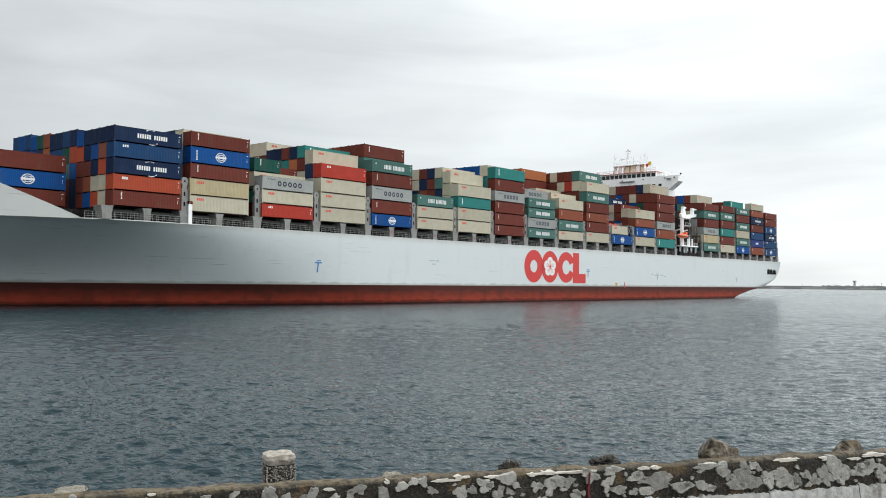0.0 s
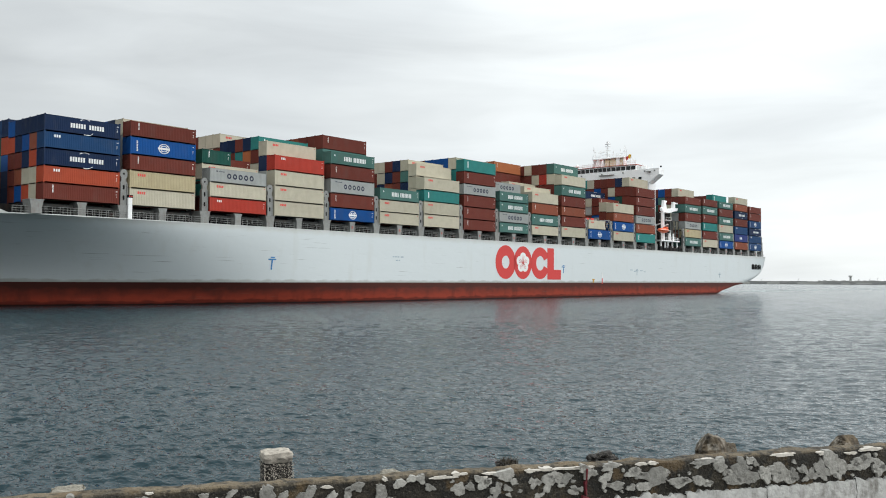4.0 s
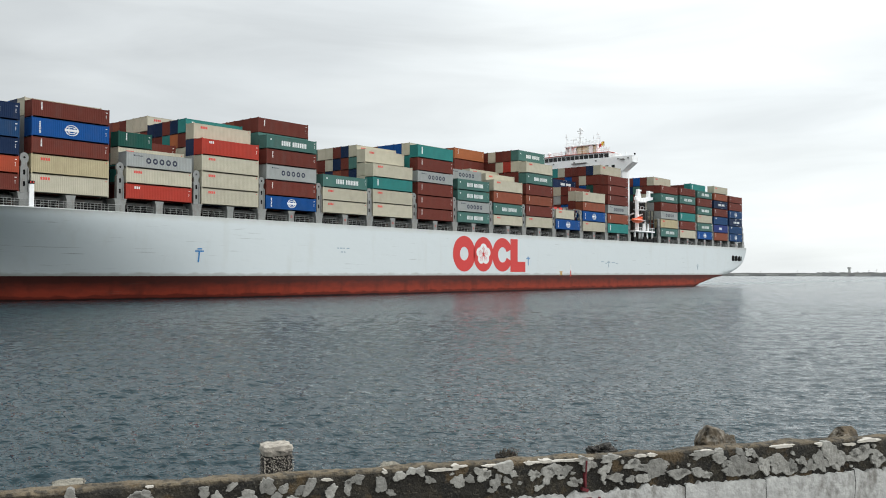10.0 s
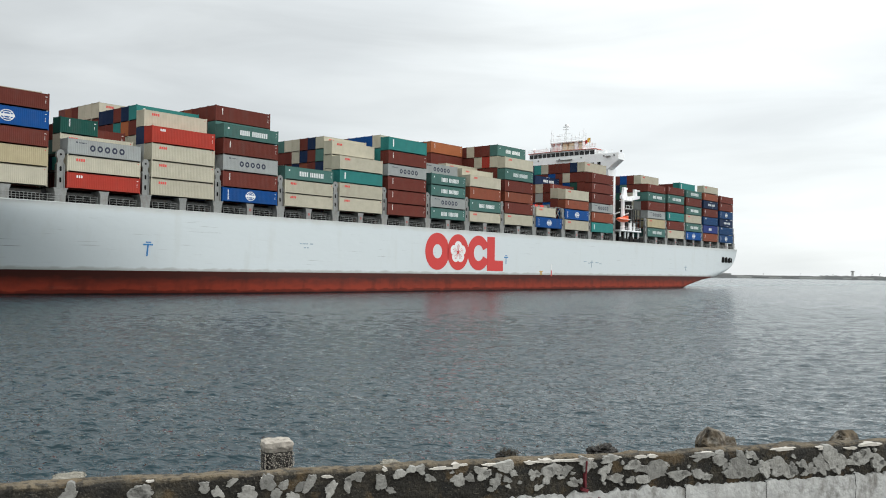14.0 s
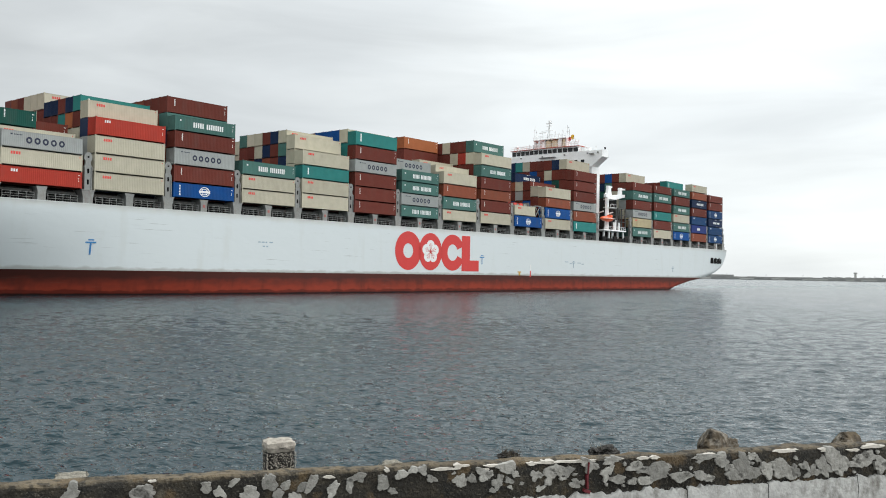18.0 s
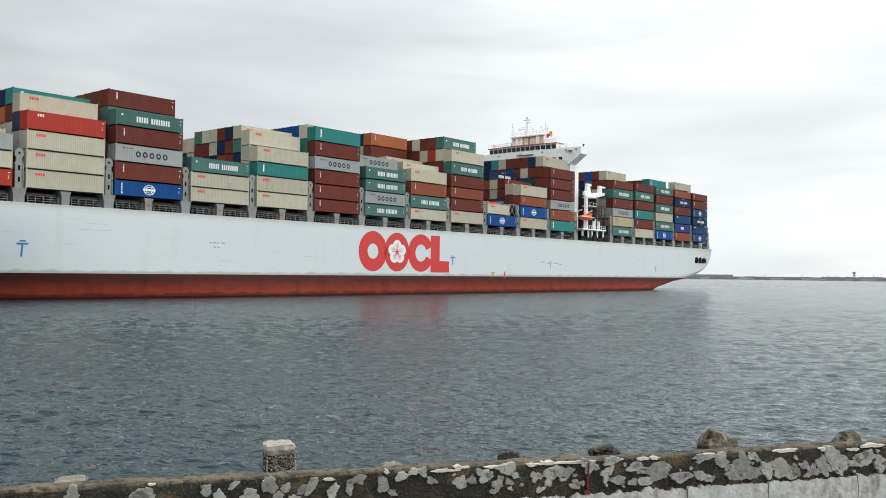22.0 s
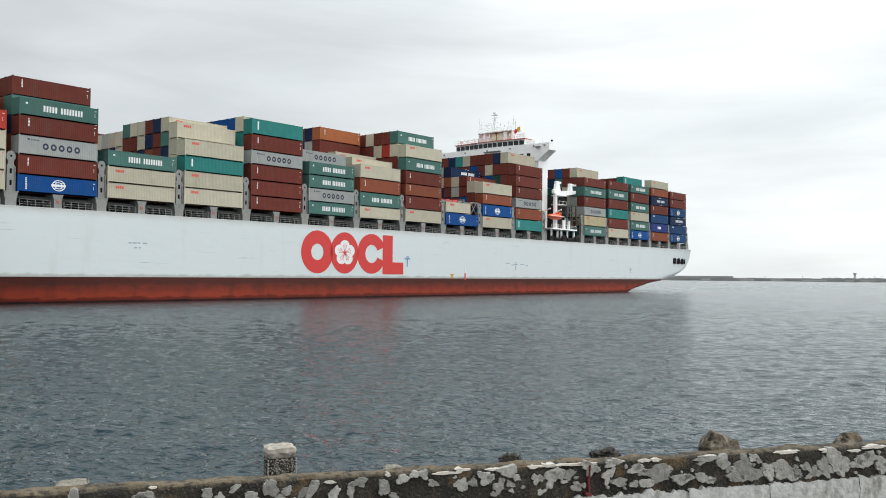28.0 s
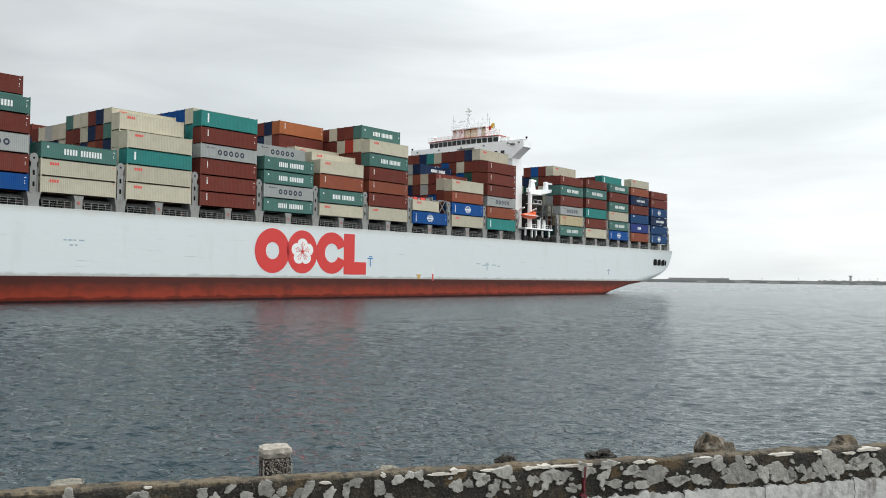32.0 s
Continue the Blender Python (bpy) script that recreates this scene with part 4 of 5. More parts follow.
    signal = part("signal_box", bm, BLACK, ship)
    signal.matrix_basis = pose(-43.2, 0, DECK)
    for x in (-.2, .2):
        bm = bmesh.new()
        rod(bm, (x, -.32, 3.62), (x, -.24, 3.62), .12, 10)
        part("signal_lens", bm, INK_RED, signal, "red lens")


def superstructure():
    u0 = 143.0
    bm = bmesh.new()
    box(bm, u0 + .4, 148.0, 5.0, 37.2, DECK, 38.4, 0.05)
    house = part("deckhouse", bm, SHIP_WHITE, ship, "tall white accommodation block")
    for v in (7.4, 9.7, 31.0, 33.5):
        bm = bmesh.new()
        box(bm, u0 - .06, u0 + .06, v, v + 1.2, 37.8, 38.7, 0.03)
        part("window", bm, GLASS_DARK, house)
    # bridge front across the whole beam; the wings taper to their tips
    bm = bmesh.new()
    o = [(1.3, 39.2), (5.2, 36.3), (37.0, 36.3), (40.9, 39.2), (40.9, 41.2), (30, 41.2), (12, 41.2), (1.3, 41.2)]
    a = [bm.verts.new((u0, v, z)) for v, z in o]
    b = [bm.verts.new((u0 + 3.6, v, z)) for v, z in o]
    bm.faces.new(a)
    bm.faces.new(b[::-1])
    for i in range(len(o)):
        j = (i + 1) % len(o)
        bm.faces.new((a[i], a[j], b[j], b[i]))
    bridge = part("bridge_deck", bm, SHIP_WHITE, ship, "white bridge front with wings out to both sides")
    for v in (1.0, 41.2):
        bm = bmesh.new()
        rod(bm, (u0 + 1.0, v, 41.2), (u0 + 1.0, v, 41.7), .07, 6)
        bmesh.ops.create_uvsphere(bm, u_segments=10, v_segments=6, radius=.3, matrix=pose(u0 + 1.0, v, 41.7))
        part("wing_lamp", bm, BLACK, bridge)
    for v in (2.5, 6.0, 14.0, 22.0, 30.0, 38.0):
        bm = bmesh.new()
        box(bm, u0 - .25, u0, v, v + .5, 40.3, 40.7, 0.05)
        part("deck_light", bm, SHIP_GREY, bridge)
    for v0, v1, z0, z1 in ((4.0, 5.4, 40.0, 40.35), (17.5, 23.2, 39.95, 40.2)):
        bm = bmesh.new()
        box(bm, u0 - .7, u0, v0, v1, z0, z1, 0.05)
        part("ledge", bm, SHIP_GREY, bridge)
    # wheelhouse with a faceted front
    plan = [(u0 + .9, 34.4), (u0 + .1, 25.5), (u0 + .1, 18.8), (u0 + .9, 9.95), (u0 + 5.5, 9.95), (u0 + 5.5, 34.4)]
    bm = bmesh.new()
    lo, hi = [bm.verts.new((u, v, 41.2)) for u, v in plan], [bm.verts.new((u - .12, v, 43.0)) for u, v in plan]
    bm.faces.new(lo), bm.faces.new(hi[::-1])
    for i in range(6):
        j = (i + 1) % 6
        bm.faces.new((lo[i], lo[j], hi[j], hi[i]))
    wheel = part("wheelhouse", bm, SHIP_WHITE, ship, "white wheelhouse with a row of dark windows")
    for (ua, va), (ub, vb), n in ((plan[0], plan[1], 5), (plan[1], plan[2], 4), (plan[2], plan[3], 5)):
        for i in range(n):
            f0, f1 = (i + .10) / n, (i + .90) / n
            bm = bmesh.new()
            q = [(ua + (ub - ua) * f - .14 + d, va + (vb - va) * f) for d in (0, .1) for f in (f0, f1)]
            vs = [bm.verts.new((u - (z - 41.2) * .066, v, z)) for z in (41.42, 42.62) for u, v in q]
            for f in ((0, 1, 3, 2), (4, 5, 7, 6), (0, 1, 5, 4), (2, 3, 7, 6), (0, 2, 6, 4), (1, 3, 7, 5)):
                bm.faces.new([vs[k] for k in f])
            part("window", bm, GLASS_DARK, wheel)
    bm = bmesh.new()
    lo, hi = [bm.verts.new((u + (-.5 if u < u0 + 3 else .3), v + (.4 if v > 22 else -.4), 43.0)) for u, v in plan], [bm.verts.new((u + (-.5 if u < u0 + 3 else .3), v + (.4 if v > 22 else -.4), 43.15)) for u, v in plan]
    bm.faces.new(lo), bm.faces.new(hi[::-1])
    for i in range(6):
        j = (i + 1) % 6
        bm.faces.new((lo[i], lo[j], hi[j], hi[i]))
    part("roof_edge", bm, material("red_roof_edge", (0.5, 0.10, 0.07), 0.5), wheel, "red-edged wheelhouse roof")
    bm = bmesh.new()
    for v in [9.8 + 1.3 * i for i in range(20)]:
        rod(bm, (u0 + .3, v, 43.2), (u0 + .3, v, 44.25), 0.04, 5)
    for z in (43.7, 44.25):
        rod(bm, (u0 + .3, 9.8, z), (u0 + .3, 34.5, z), 0.05, 5)
    part("railing", bm, SHIP_WHITE, wheel)
    # mast house: platform on columns, buff casings between them
    top = part("mast_platform", (lambda b: (box(b, u0 + 1.2, u0 + 4.4, 14.6, 26.8, 45.9, 46.2, 0.03), b)[1])(bmesh.new()), SHIP_WHITE, ship)
    for v, w in ((24.4, .7), (16.5, 1.3), (26.4, .25), (14.8, .25), (22.6, .3)):
        bm = bmesh.new()
        box(bm, u0 + 1.6, u0 + 3.6, v, v + w, 43.2, 45.95)
        part("column", bm, SHIP_WHITE, top)
    for v, w in ((18.1, 2.1), (20.7, 1.6), (15.3, 1.0)):
        bm = bmesh.new()
        box(bm, u0 + 1.9, u0 + 4.0, v, v + w, 43.2, 45.7, 0.08)
        part("casing", bm, BUFF, top, "buff painted casing")
    bm = bmesh.new()
    for i in range(10):
        v = 14.8 + i * 1.32
        rod(bm, (u0 + 1.3, v, 46.2), (u0 + 1.3, v, 47.2), 0.045, 5)
    for z in (46.7, 47.2):
        rod(bm, (u0 + 1.3, 14.8, z), (u0 + 1.3, 26.7, z), 0.045, 5)
    part("railing", bm, SHIP_WHITE, top)
    # whip aerials, lamps on short posts
    for v, z0, h, r in ((26.6, 45.9, 4.6, .06), (26.0, 46.2, 3.2, .05), (23.8, 46.2, 2.6, .05), (21.6, 46.2, 3.4, .05), (19.0, 46.2, 2.4, .06), (17.6, 46.2, 1.8, .06), (16.2, 46.2, 2.8, .06), (12.6, 43.2, 2.8, .06),
                        (10.6, 43.2, 2.0, .06), (11.6, 43.2, 2.3, .06), (28.6, 43.2, 1.9, .05), (31.0, 43.2, 1.5, .05), (4.6, 41.2, 1.6, .06), (8.2, 41.2, 2.2, .06)):
        bm = bmesh.new()
        rod(bm, (u0 + 2, v, z0), (u0 + 2, v, z0 + h), r * 1.35, 5)
        box(bm, u0 + 1.85, u0 + 2.15, v - .2, v + .2, z0 + h * .72, z0 + h * .72 + .22)
        part("aerial", bm, SHIP_WHITE, ship)
    for v0, v1, z in ((22.6, 26.6, 44.6), (10.4, 14.6, 44.5), (27.4, 33.6, 44.2), (5.4, 9.6, 42.2)):
        bm = bmesh.new()
        for zz in (z - .5, z):
            rod(bm, (u0 + 1.0, v0, zz), (u0 + 1.0, v1, zz), .05, 5)
        for i in range(5):
            v = v0 + (v1 - v0) * i / 4
            rod(bm, (u0 + 1.0, v, z - 1.2), (u0 + 1.0, v, z), .05, 5)
        part("railing", bm, SHIP_WHITE, ship)
    bm = bmesh.new()
    rod(bm, (u0 + 2.6, 21.5, 46.2), (u0 + 2.6, 21.5, 51.6), 0.24, 8, 0.12)
    rod(bm, (u0 + 2.2, 22.1, 46.2), (u0 + 2.5, 21.7, 50.2), 0.09, 6)
    for z in (47.0, 48.0, 49.0, 50.0):
        rod(bm, (u0 + 2.4, 22.0 - (z - 46.2) * .08, z), (u0 + 2.6, 21.5, z + .4), .05, 5)
    mast = part("mast", bm, SHIP_WHITE, ship, "slim pale radar mast with yards")
    for v0, v1, z in ((20.0, 24.6, 48.9), (20.5, 22.6, 50.3), (20.3, 22.8, 47.6)):
        bm = bmesh.new()
        rod(bm, (u0 + 2.6, v0, z), (u0 + 2.6, v1, z + .1), 0.09, 6)
        part("yard", bm, SHIP_WHITE, mast)
    for v0, v1, z in ((22.4, 25.0, 48.2), (20.2, 22.4, 50.9)):
        bm = bmesh.new()
        box(bm, u0 + 2.0, u0 + 2.4, v0, v1, z, z + .28, .04)
        part("radar_scanner", bm, SHIP_WHITE, mast)
    bm = bmesh.new()
    box(bm, u0 + 2.2, u0 + 3, 21.1, 21.9, 51.4, 52.0, .08)
    part("mast_lamp", bm, SHIP_WHITE, mast)
    bm = bmesh.new()
    rod(bm, (u0 + 2.6, 15.0, 46.2), (u0 + 2.6, 15.0, 50.0), 0.1, 6)
    for z in (48.0, 49.2):
        rod(bm, (u0 + 2.6, 14.4, z), (u0 + 2.6, 15.6, z + .1), 0.07, 6)
    part("signal_mast", bm, SHIP_WHITE, ship)
    # flag half wrapped round its halyard: folds of yellow and red
    for k, (mat, v0, v1, z0, z1) in enumerate(((YELLOW, 12.4, 13.6, 45.2, 46.9), (INK_RED, 13.6, 14.3, 45.0, 46.3))):
        bm = bmesh.new()
        cols = []
        for i in range(9):
            f = i / 8
            v = v0 + (v1 - v0) * f
            y = .22 * math.sin(f * 9 + k)
            a, b = z0 + .5 * f * (1 - k) + .15 * math.sin(f * 7), z1 - .35 * abs(f - .4)
            cols.append([bm.verts.new((u0 + 2.2 + y + e, v, z)) for z in (a, b) for e in (0, .04)])
        for p, q in zip(cols, cols[1:]):
            for i, j in ((0, 1), (1, 3), (3, 2), (2, 0)):
                bm.faces.new((p[i], q[i], q[j], p[j]))
        part("signal_flag", bm, mat, ship, "yellow signal flag" if k == 0 else "red signal flag")
    bm = bmesh.new()
    rod(bm, (u0 + 2.2, 14.3, 43.2), (u0 + 2.2, 14.0, 48.6), .05, 5)
    part("halyard", bm, PIPE_GREY, ship)
    bm = bmesh.new()
    bmesh.ops.create_uvsphere(bm, u_segments=14, v_segments=8, radius=0.55, matrix=pose(u0 + 1.8, 33.2, 44.4))
    rod(bm, (u0 + 1.8, 33.2, 43.2), (u0 + 1.8, 33.2, 44.2), 0.15, 8)
    part("radome", bm, SHIP_WHITE, ship, smooth=True)
    bm = bmesh.new()
    rod(bm, (u0 + 1.8, 26.7, 43.2), (u0 + 1.8, 26.7, 44.6), 0.22, 8)
    part("horn", bm, BLACK, ship)
    for i in range(6):
        bm = bmesh.new()
        rod(bm, (u0 + 2 + .4 * (i % 2), 5.6 + i * .75, 41.2), (u0 + 2 + .4 * (i % 2), 5.6 + i * .75, 42.3 + .3 * (i % 3)), 0.06, 5)
        part("rail_post", bm, SHIP_WHITE, ship)
    bm = bmesh.new()
    box(bm, u0 + 1.6, u0 + 2.6, 6.6, 9.6, 41.2, 42.5, 0.1)
    part("raft_box", bm, SHIP_WHITE, ship)
    # boat deck: platform on legs, provision crane
    bm = bmesh.new()
    box(bm, 143.4, 156.6, 0.6, 5.0, 17.5, 17.85)
    for i in range(12):
        rod(bm, (143.6 + 1.15 * i, .7, 17.8), (143.6 + 1.15 * i, .7, 18.8), .04, 5)
    rod(bm, (143.6, .7, 18.8), (156.4, .7, 18.8), .04, 5), rod(bm, (143.6, .7, 18.3), (156.4, .7, 18.3), .03, 5)
    boat_deck = part("boat_deck", bm, SHIP_WHITE, ship, "white boat deck on legs")
    for u in (144.2, 147.3, 149.3, 152.4, 155.8):
        bm = bmesh.new()
        box(bm, u - .17, u + .17, 1.0, 1.5, DECK, 17.5, 0.04)
        part("leg", bm, SHIP_WHITE, boat_deck)
    bm = bmesh.new()
    rod(bm, (147.0, 2.6, 17.8), (147.0, 2.6, 27.8), 0.62, 14, 0.55)
    prism(bm, [(145.8, 27.6), (149.4, 26.9), (157.0, 28.2), (157.4, 29.1), (155.5, 29.0), (155.3, 31.0), (154.3, 31.0), (153.9, 28.9), (149.2, 28.4), (148.3, 31.1), (147.3, 31.1), (146.7, 28.8), (145.8, 28.5)], 2.2, 3.0)
    box(bm, 154.0, 157.6, 2.25, 2.95, 30.4, 30.9, .05), box(bm, 147.0, 149.5, 2.25, 2.95, 30.5, 31.0, .05)
    bmesh.ops.translate(bm, vec=(1.3, 0, 0), verts=bm.verts)
    crane = part("provision_crane", bm, SHIP_WHITE, ship, "white deck crane with a short jib")
    bm = bmesh.new()
    for z in (24.5, 27.0):
        box(bm, 147.0, 151.2, 1.4, 3.9, z, z + .15)
        for u in (147.2, 149.2, 151.0):
            rod(bm, (u, 1.45, z), (u, 1.45, z + 1.0), .05, 5)
        rod(bm, (147.2, 1.45, z + 1), (151.0, 1.45, z + 1), .05, 5)
    bmesh.ops.translate(bm, vec=(1.3, 0, 0), verts=bm.verts)
    part("platform", bm, SHIP_WHITE, crane)
    bm = bmesh.new()
    for u in (143.4, 149.0):
        rod(bm, (u, 3.0, 17.8), (u, 2.6, 22.6), .22, 8), rod(bm, (u, 2.6, 22.6), (u, 1.0, 23.1), .2, 8)
    part("davit", bm, SHIP_WHITE, ship)
    for i in range(3):
        bm = bmesh.new()
        rod(bm, (151.8 + i * 1.3, 2.0, 17.85), (151.8 + i * 1.3, 2.0, 20.3 + .7 * (i == 1)), .45, 10)
        part("vent_post", bm, SHIP_WHITE, ship)
    # plain block added so that the gap behind the crane stays dark
    bm = bmesh.new()
    box(bm, 149.6, 157.4, 4.4, 36.2, DECK, 27.5, .05)
    part("engine_casing", bm, SHIP_DARK, ship, "dark block added to fill the shade behind the boat deck")
    for u, w, h in ((142.4, 2.0, 1.5), (145.0, 3.4, 1.1), (149.0, 2.2, 1.7), (151.6, 3.6, 1.2), (155.6, 2.2, 1.6)):
        bm = bmesh.new()
        box(bm, u, u + w, 0.5, 1.0, DECK, DECK + h, .05)
        rod(bm, (u, .4, DECK + h * .6), (u + w, .4, DECK + h * .6), .08, 6)
        part("deck_locker", bm, SHIP_DARK, ship)
    for v in (1.2, 3.2):
        bm = bmesh.new()
        for u in (152.4, 155.0, 157.2):
            box(bm, u - .15, u + .15, v, v + .3, 17.8, 24.6)
        for z in (20.4, 22.5, 24.4):
            box(bm, 152.3, 157.4, v, v + .25, z, z + .2)
        part("stair_frame", bm, SHIP_MID, ship)
    # enclosed lifeboat: a thing of its own on the davits
    boat = tagged(new("lifeboat"), "orange enclosed lifeboat hung on white davits", "lifeboat")
    bm = bmesh.new()
    n = 14
    rings = []
    for i in range(n + 1):
        t = i / n
        w = (math.sin(math.pi * min(1, max(0, t * .96 + .02)))) ** 0.55
        rings.append([bm.verts.new((7.0 * t, 1.25 * w * math.cos(a), 0.95 * w * math.sin(a) * (1.0 if math.sin(a) < 0 else 0.72))) for a in [2 * math.pi * k / 12 for k in range(12)]])
    for a, b in zip(rings, rings[1:]):
        for k in range(12):
            bm.faces.new((a[k], b[k], b[(k + 1) % 12], a[(k + 1) % 12]))
    bm.faces.new(rings[0]), bm.faces.new(rings[-1][::-1])
    part("boat_hull", bm, ORANGE, boat, smooth=True)
    bm = bmesh.new()
    box(bm, 4.6, 6.0, -.6, .6, .55, 1.15, .15)
    part("cabin", bm, ORANGE, boat)
    bm = bmesh.new()
    box(bm, .5, 6.5, -1.27, 1.27, -.1, .02, .05)
    part("fender_strip", bm, SHIP_WHITE, boat)
    CARRIED.append((boat, pose(142.6, 1.3, 21.1)))
    # small deck fittings aft
    bm = bmesh.new()
    rod(bm, (223.5, .5, DECK), (223.5, .5, 16.2), .3, 8)
    part("vent_post", bm, SHIP_WHITE, ship)
    bm = bmesh.new()
    for i in range(16):
        rod(bm, (200 + i * 2.0, .1, DECK), (200 + i * 2.0, .1, DECK + 1.1), .04, 5)
    for z in (.55, 1.1):
        rod(bm, (200, .1, DECK + z), (230, .1, DECK + z), .04, 5)
    part("railing", bm, PIPE_GREY, ship)


# ---- hull marks ----
def hull_marks():
    y0, y1 = -0.335, -0.29

    def outline_ring(cu, cz, rx, rz, ix, iz, a0=0, a1=360, n=40):
        bm = bmesh.new()
        closed = a1 - a0 >= 360
        ring = []
        for i in range(n + (0 if closed else 1)):
            a = radians(a0 + (a1 - a0) * i / n)
            ring.append([bm.verts.new((cu + r * math.cos(a), y, cz + s * math.sin(a))) for r, s, y in ((rx, rz, y0), (ix, iz, y0), (ix, iz, y1), (rx, rz, y1))])
        for i in range(n):
            a, b = ring[i], ring[(i + 1) % len(ring)]
            for k in range(4):
                bm.faces.new((a[k], b[k], b[(k + 1) % 4], a[(k + 1) % 4]))
        return bm

    part("red_ring_mark", outline_ring(57.9, 9.05, 4.15, 4.2, 1.6, 1.6), RED_PAINT, ship, "large red painted ring on the hull")
    # ring with a white blossom, then an open ring and an angle bar
    part("red_ring_mark", outline_ring(65.25, 9.03, 3.9, 4.17, 1.2, 1.4), RED_PAINT, ship)
    bm = bmesh.new()
    fc = bm.verts.new((65.25, y0 - .02, 9.05))
    ring = []
    for i in range(60):
        a = 2 * math.pi * i / 60
        r = 1.95 + 0.62 * abs(math.sin(2.5 * (a - math.pi / 2) + math.pi / 2)) ** 0.7
        ring.append(bm.verts.new((65.25 + 1.1 * r * math.cos(a), y0 - .02, 9.05 + r * math.sin(a))))
    for i in range(60):
        bm.faces.new((fc, ring[i], ring[(i + 1) % 60]))
    blossom = part("blossom", bm, INK_WHITE, ship, "white five-petalled blossom mark")
    bm = bmesh.new()
    for k in range(5):
        a = math.pi / 2 + 2 * math.pi * k / 5
        for d in (-0.28, 0.0, 0.28):
            c, s = math.cos(a + d), math.sin(a + d)
            l = 1.75 if d == 0 else 1.5
            box(bm, -.035, .035, y0 - .05, y0 - .025, 0.3, l, m=Matrix.Translation((65.25, 0, 9.05)) @ Matrix.Rotation(math.pi / 2 - (a + d), 4, "Y"))
            bmesh.ops.create_icosphere(bm, subdivisions=1, radius=0.13, matrix=Matrix.Translation((65.25 + l * c, y0 - .03, 9.05 + l * s)) @ Matrix.Diagonal((1, .15, 1, 1)))
    bmesh.ops.create_icosphere(bm, subdivisions=2, radius=0.36, matrix=Matrix.Translation((65.25, y0 - .03, 9.05)) @ Matrix.Diagonal((1, .08, 1, 1)))
    part("flower_heart", bm, RED_PAINT, blossom)
    part("red_open_ring_mark", outline_ring(73.0, 9.02, 4.2, 4.15, 1.85, 1.9, 22, 338), RED_PAINT, ship)
    bm = bmesh.new()
    prism(bm, [(76.35, 4.78), (82.8, 4.78), (82.8, 7.35), (79.4, 7.35), (79.4, 13.05), (76.35, 13.05)], y0 - .01, y1)
    part("red_angle_mark", bm, RED_PAINT, ship)
    for cu, cz, hgt in ((-14.1, 8.25, 1.9), (84.1, 8.2, 1.7), (125.3, 7.6, 1.4), (186.7, 7.0, 1.2)):
        bm = bmesh.new()
        for a, b, z0, z1 in ((-.85, .85, -.12, .12), (-.13, .13, -hgt, -.12), (-.4, .5, .3, .5)):
            vs = [bm.verts.new((cu + d, MID - half(cu + d, cz + z) - 0.04 + e, cz + z)) for e in (0, .06) for d, z in ((a, z0), (b, z0), (b, z1), (a, z1))]
            for f in ((0, 1, 2, 3), (7, 6, 5, 4), (0, 4, 5, 1), (1, 5, 6, 2), (2, 6, 7, 3), (3, 7, 4, 0)):
                bm.faces.new([vs[k] for k in f])
        part("tug_mark", bm, INK_BLUE if cu < 100 else INK_FADED, ship, "blue T-shaped painted mark" if cu < 100 else "faded grey-blue T-shaped mark")
    for k, (u, z, w) in enumerate(((17.6, 9.35, .5), (18.3, 9.35, .7), (19.2, 9.35, .4), (20.1, 9.35, .8), (18.6, 8.6, .5), (19.4, 8.6, .4), (121.0, 7.7, 1.6), (123.4, 7.3, 1.0), (127.2, 7.5, 1.9), (129.6, 7.2, 1.1))):
        bm = bmesh.new()
        box(bm, u, u + w, -.33, -.29, z, z + .22)
        part("hull_note", bm, INK_FADED, ship)
    bm = bmesh.new()
    box(bm, 104.3, 104.75, -.34, -.29, 5.2, 6.8)
    part("draft_mark", bm, INK_WHITE, ship)
    bm = bmesh.new()
    box(bm, 104.3, 104.75, -.34, -.29, 3.6, 5.2)
    part("draft_mark", bm, INK_RED, ship)
    bm = bmesh.new()
    box(bm, 98.9, 100.4, -.33, -.29, 4.7, 5.0), box(bm, 99.3, 100.0, -.33, -.29, 3.98, 4.7)
    part("load_mark", bm, INK_YELLOW, ship)


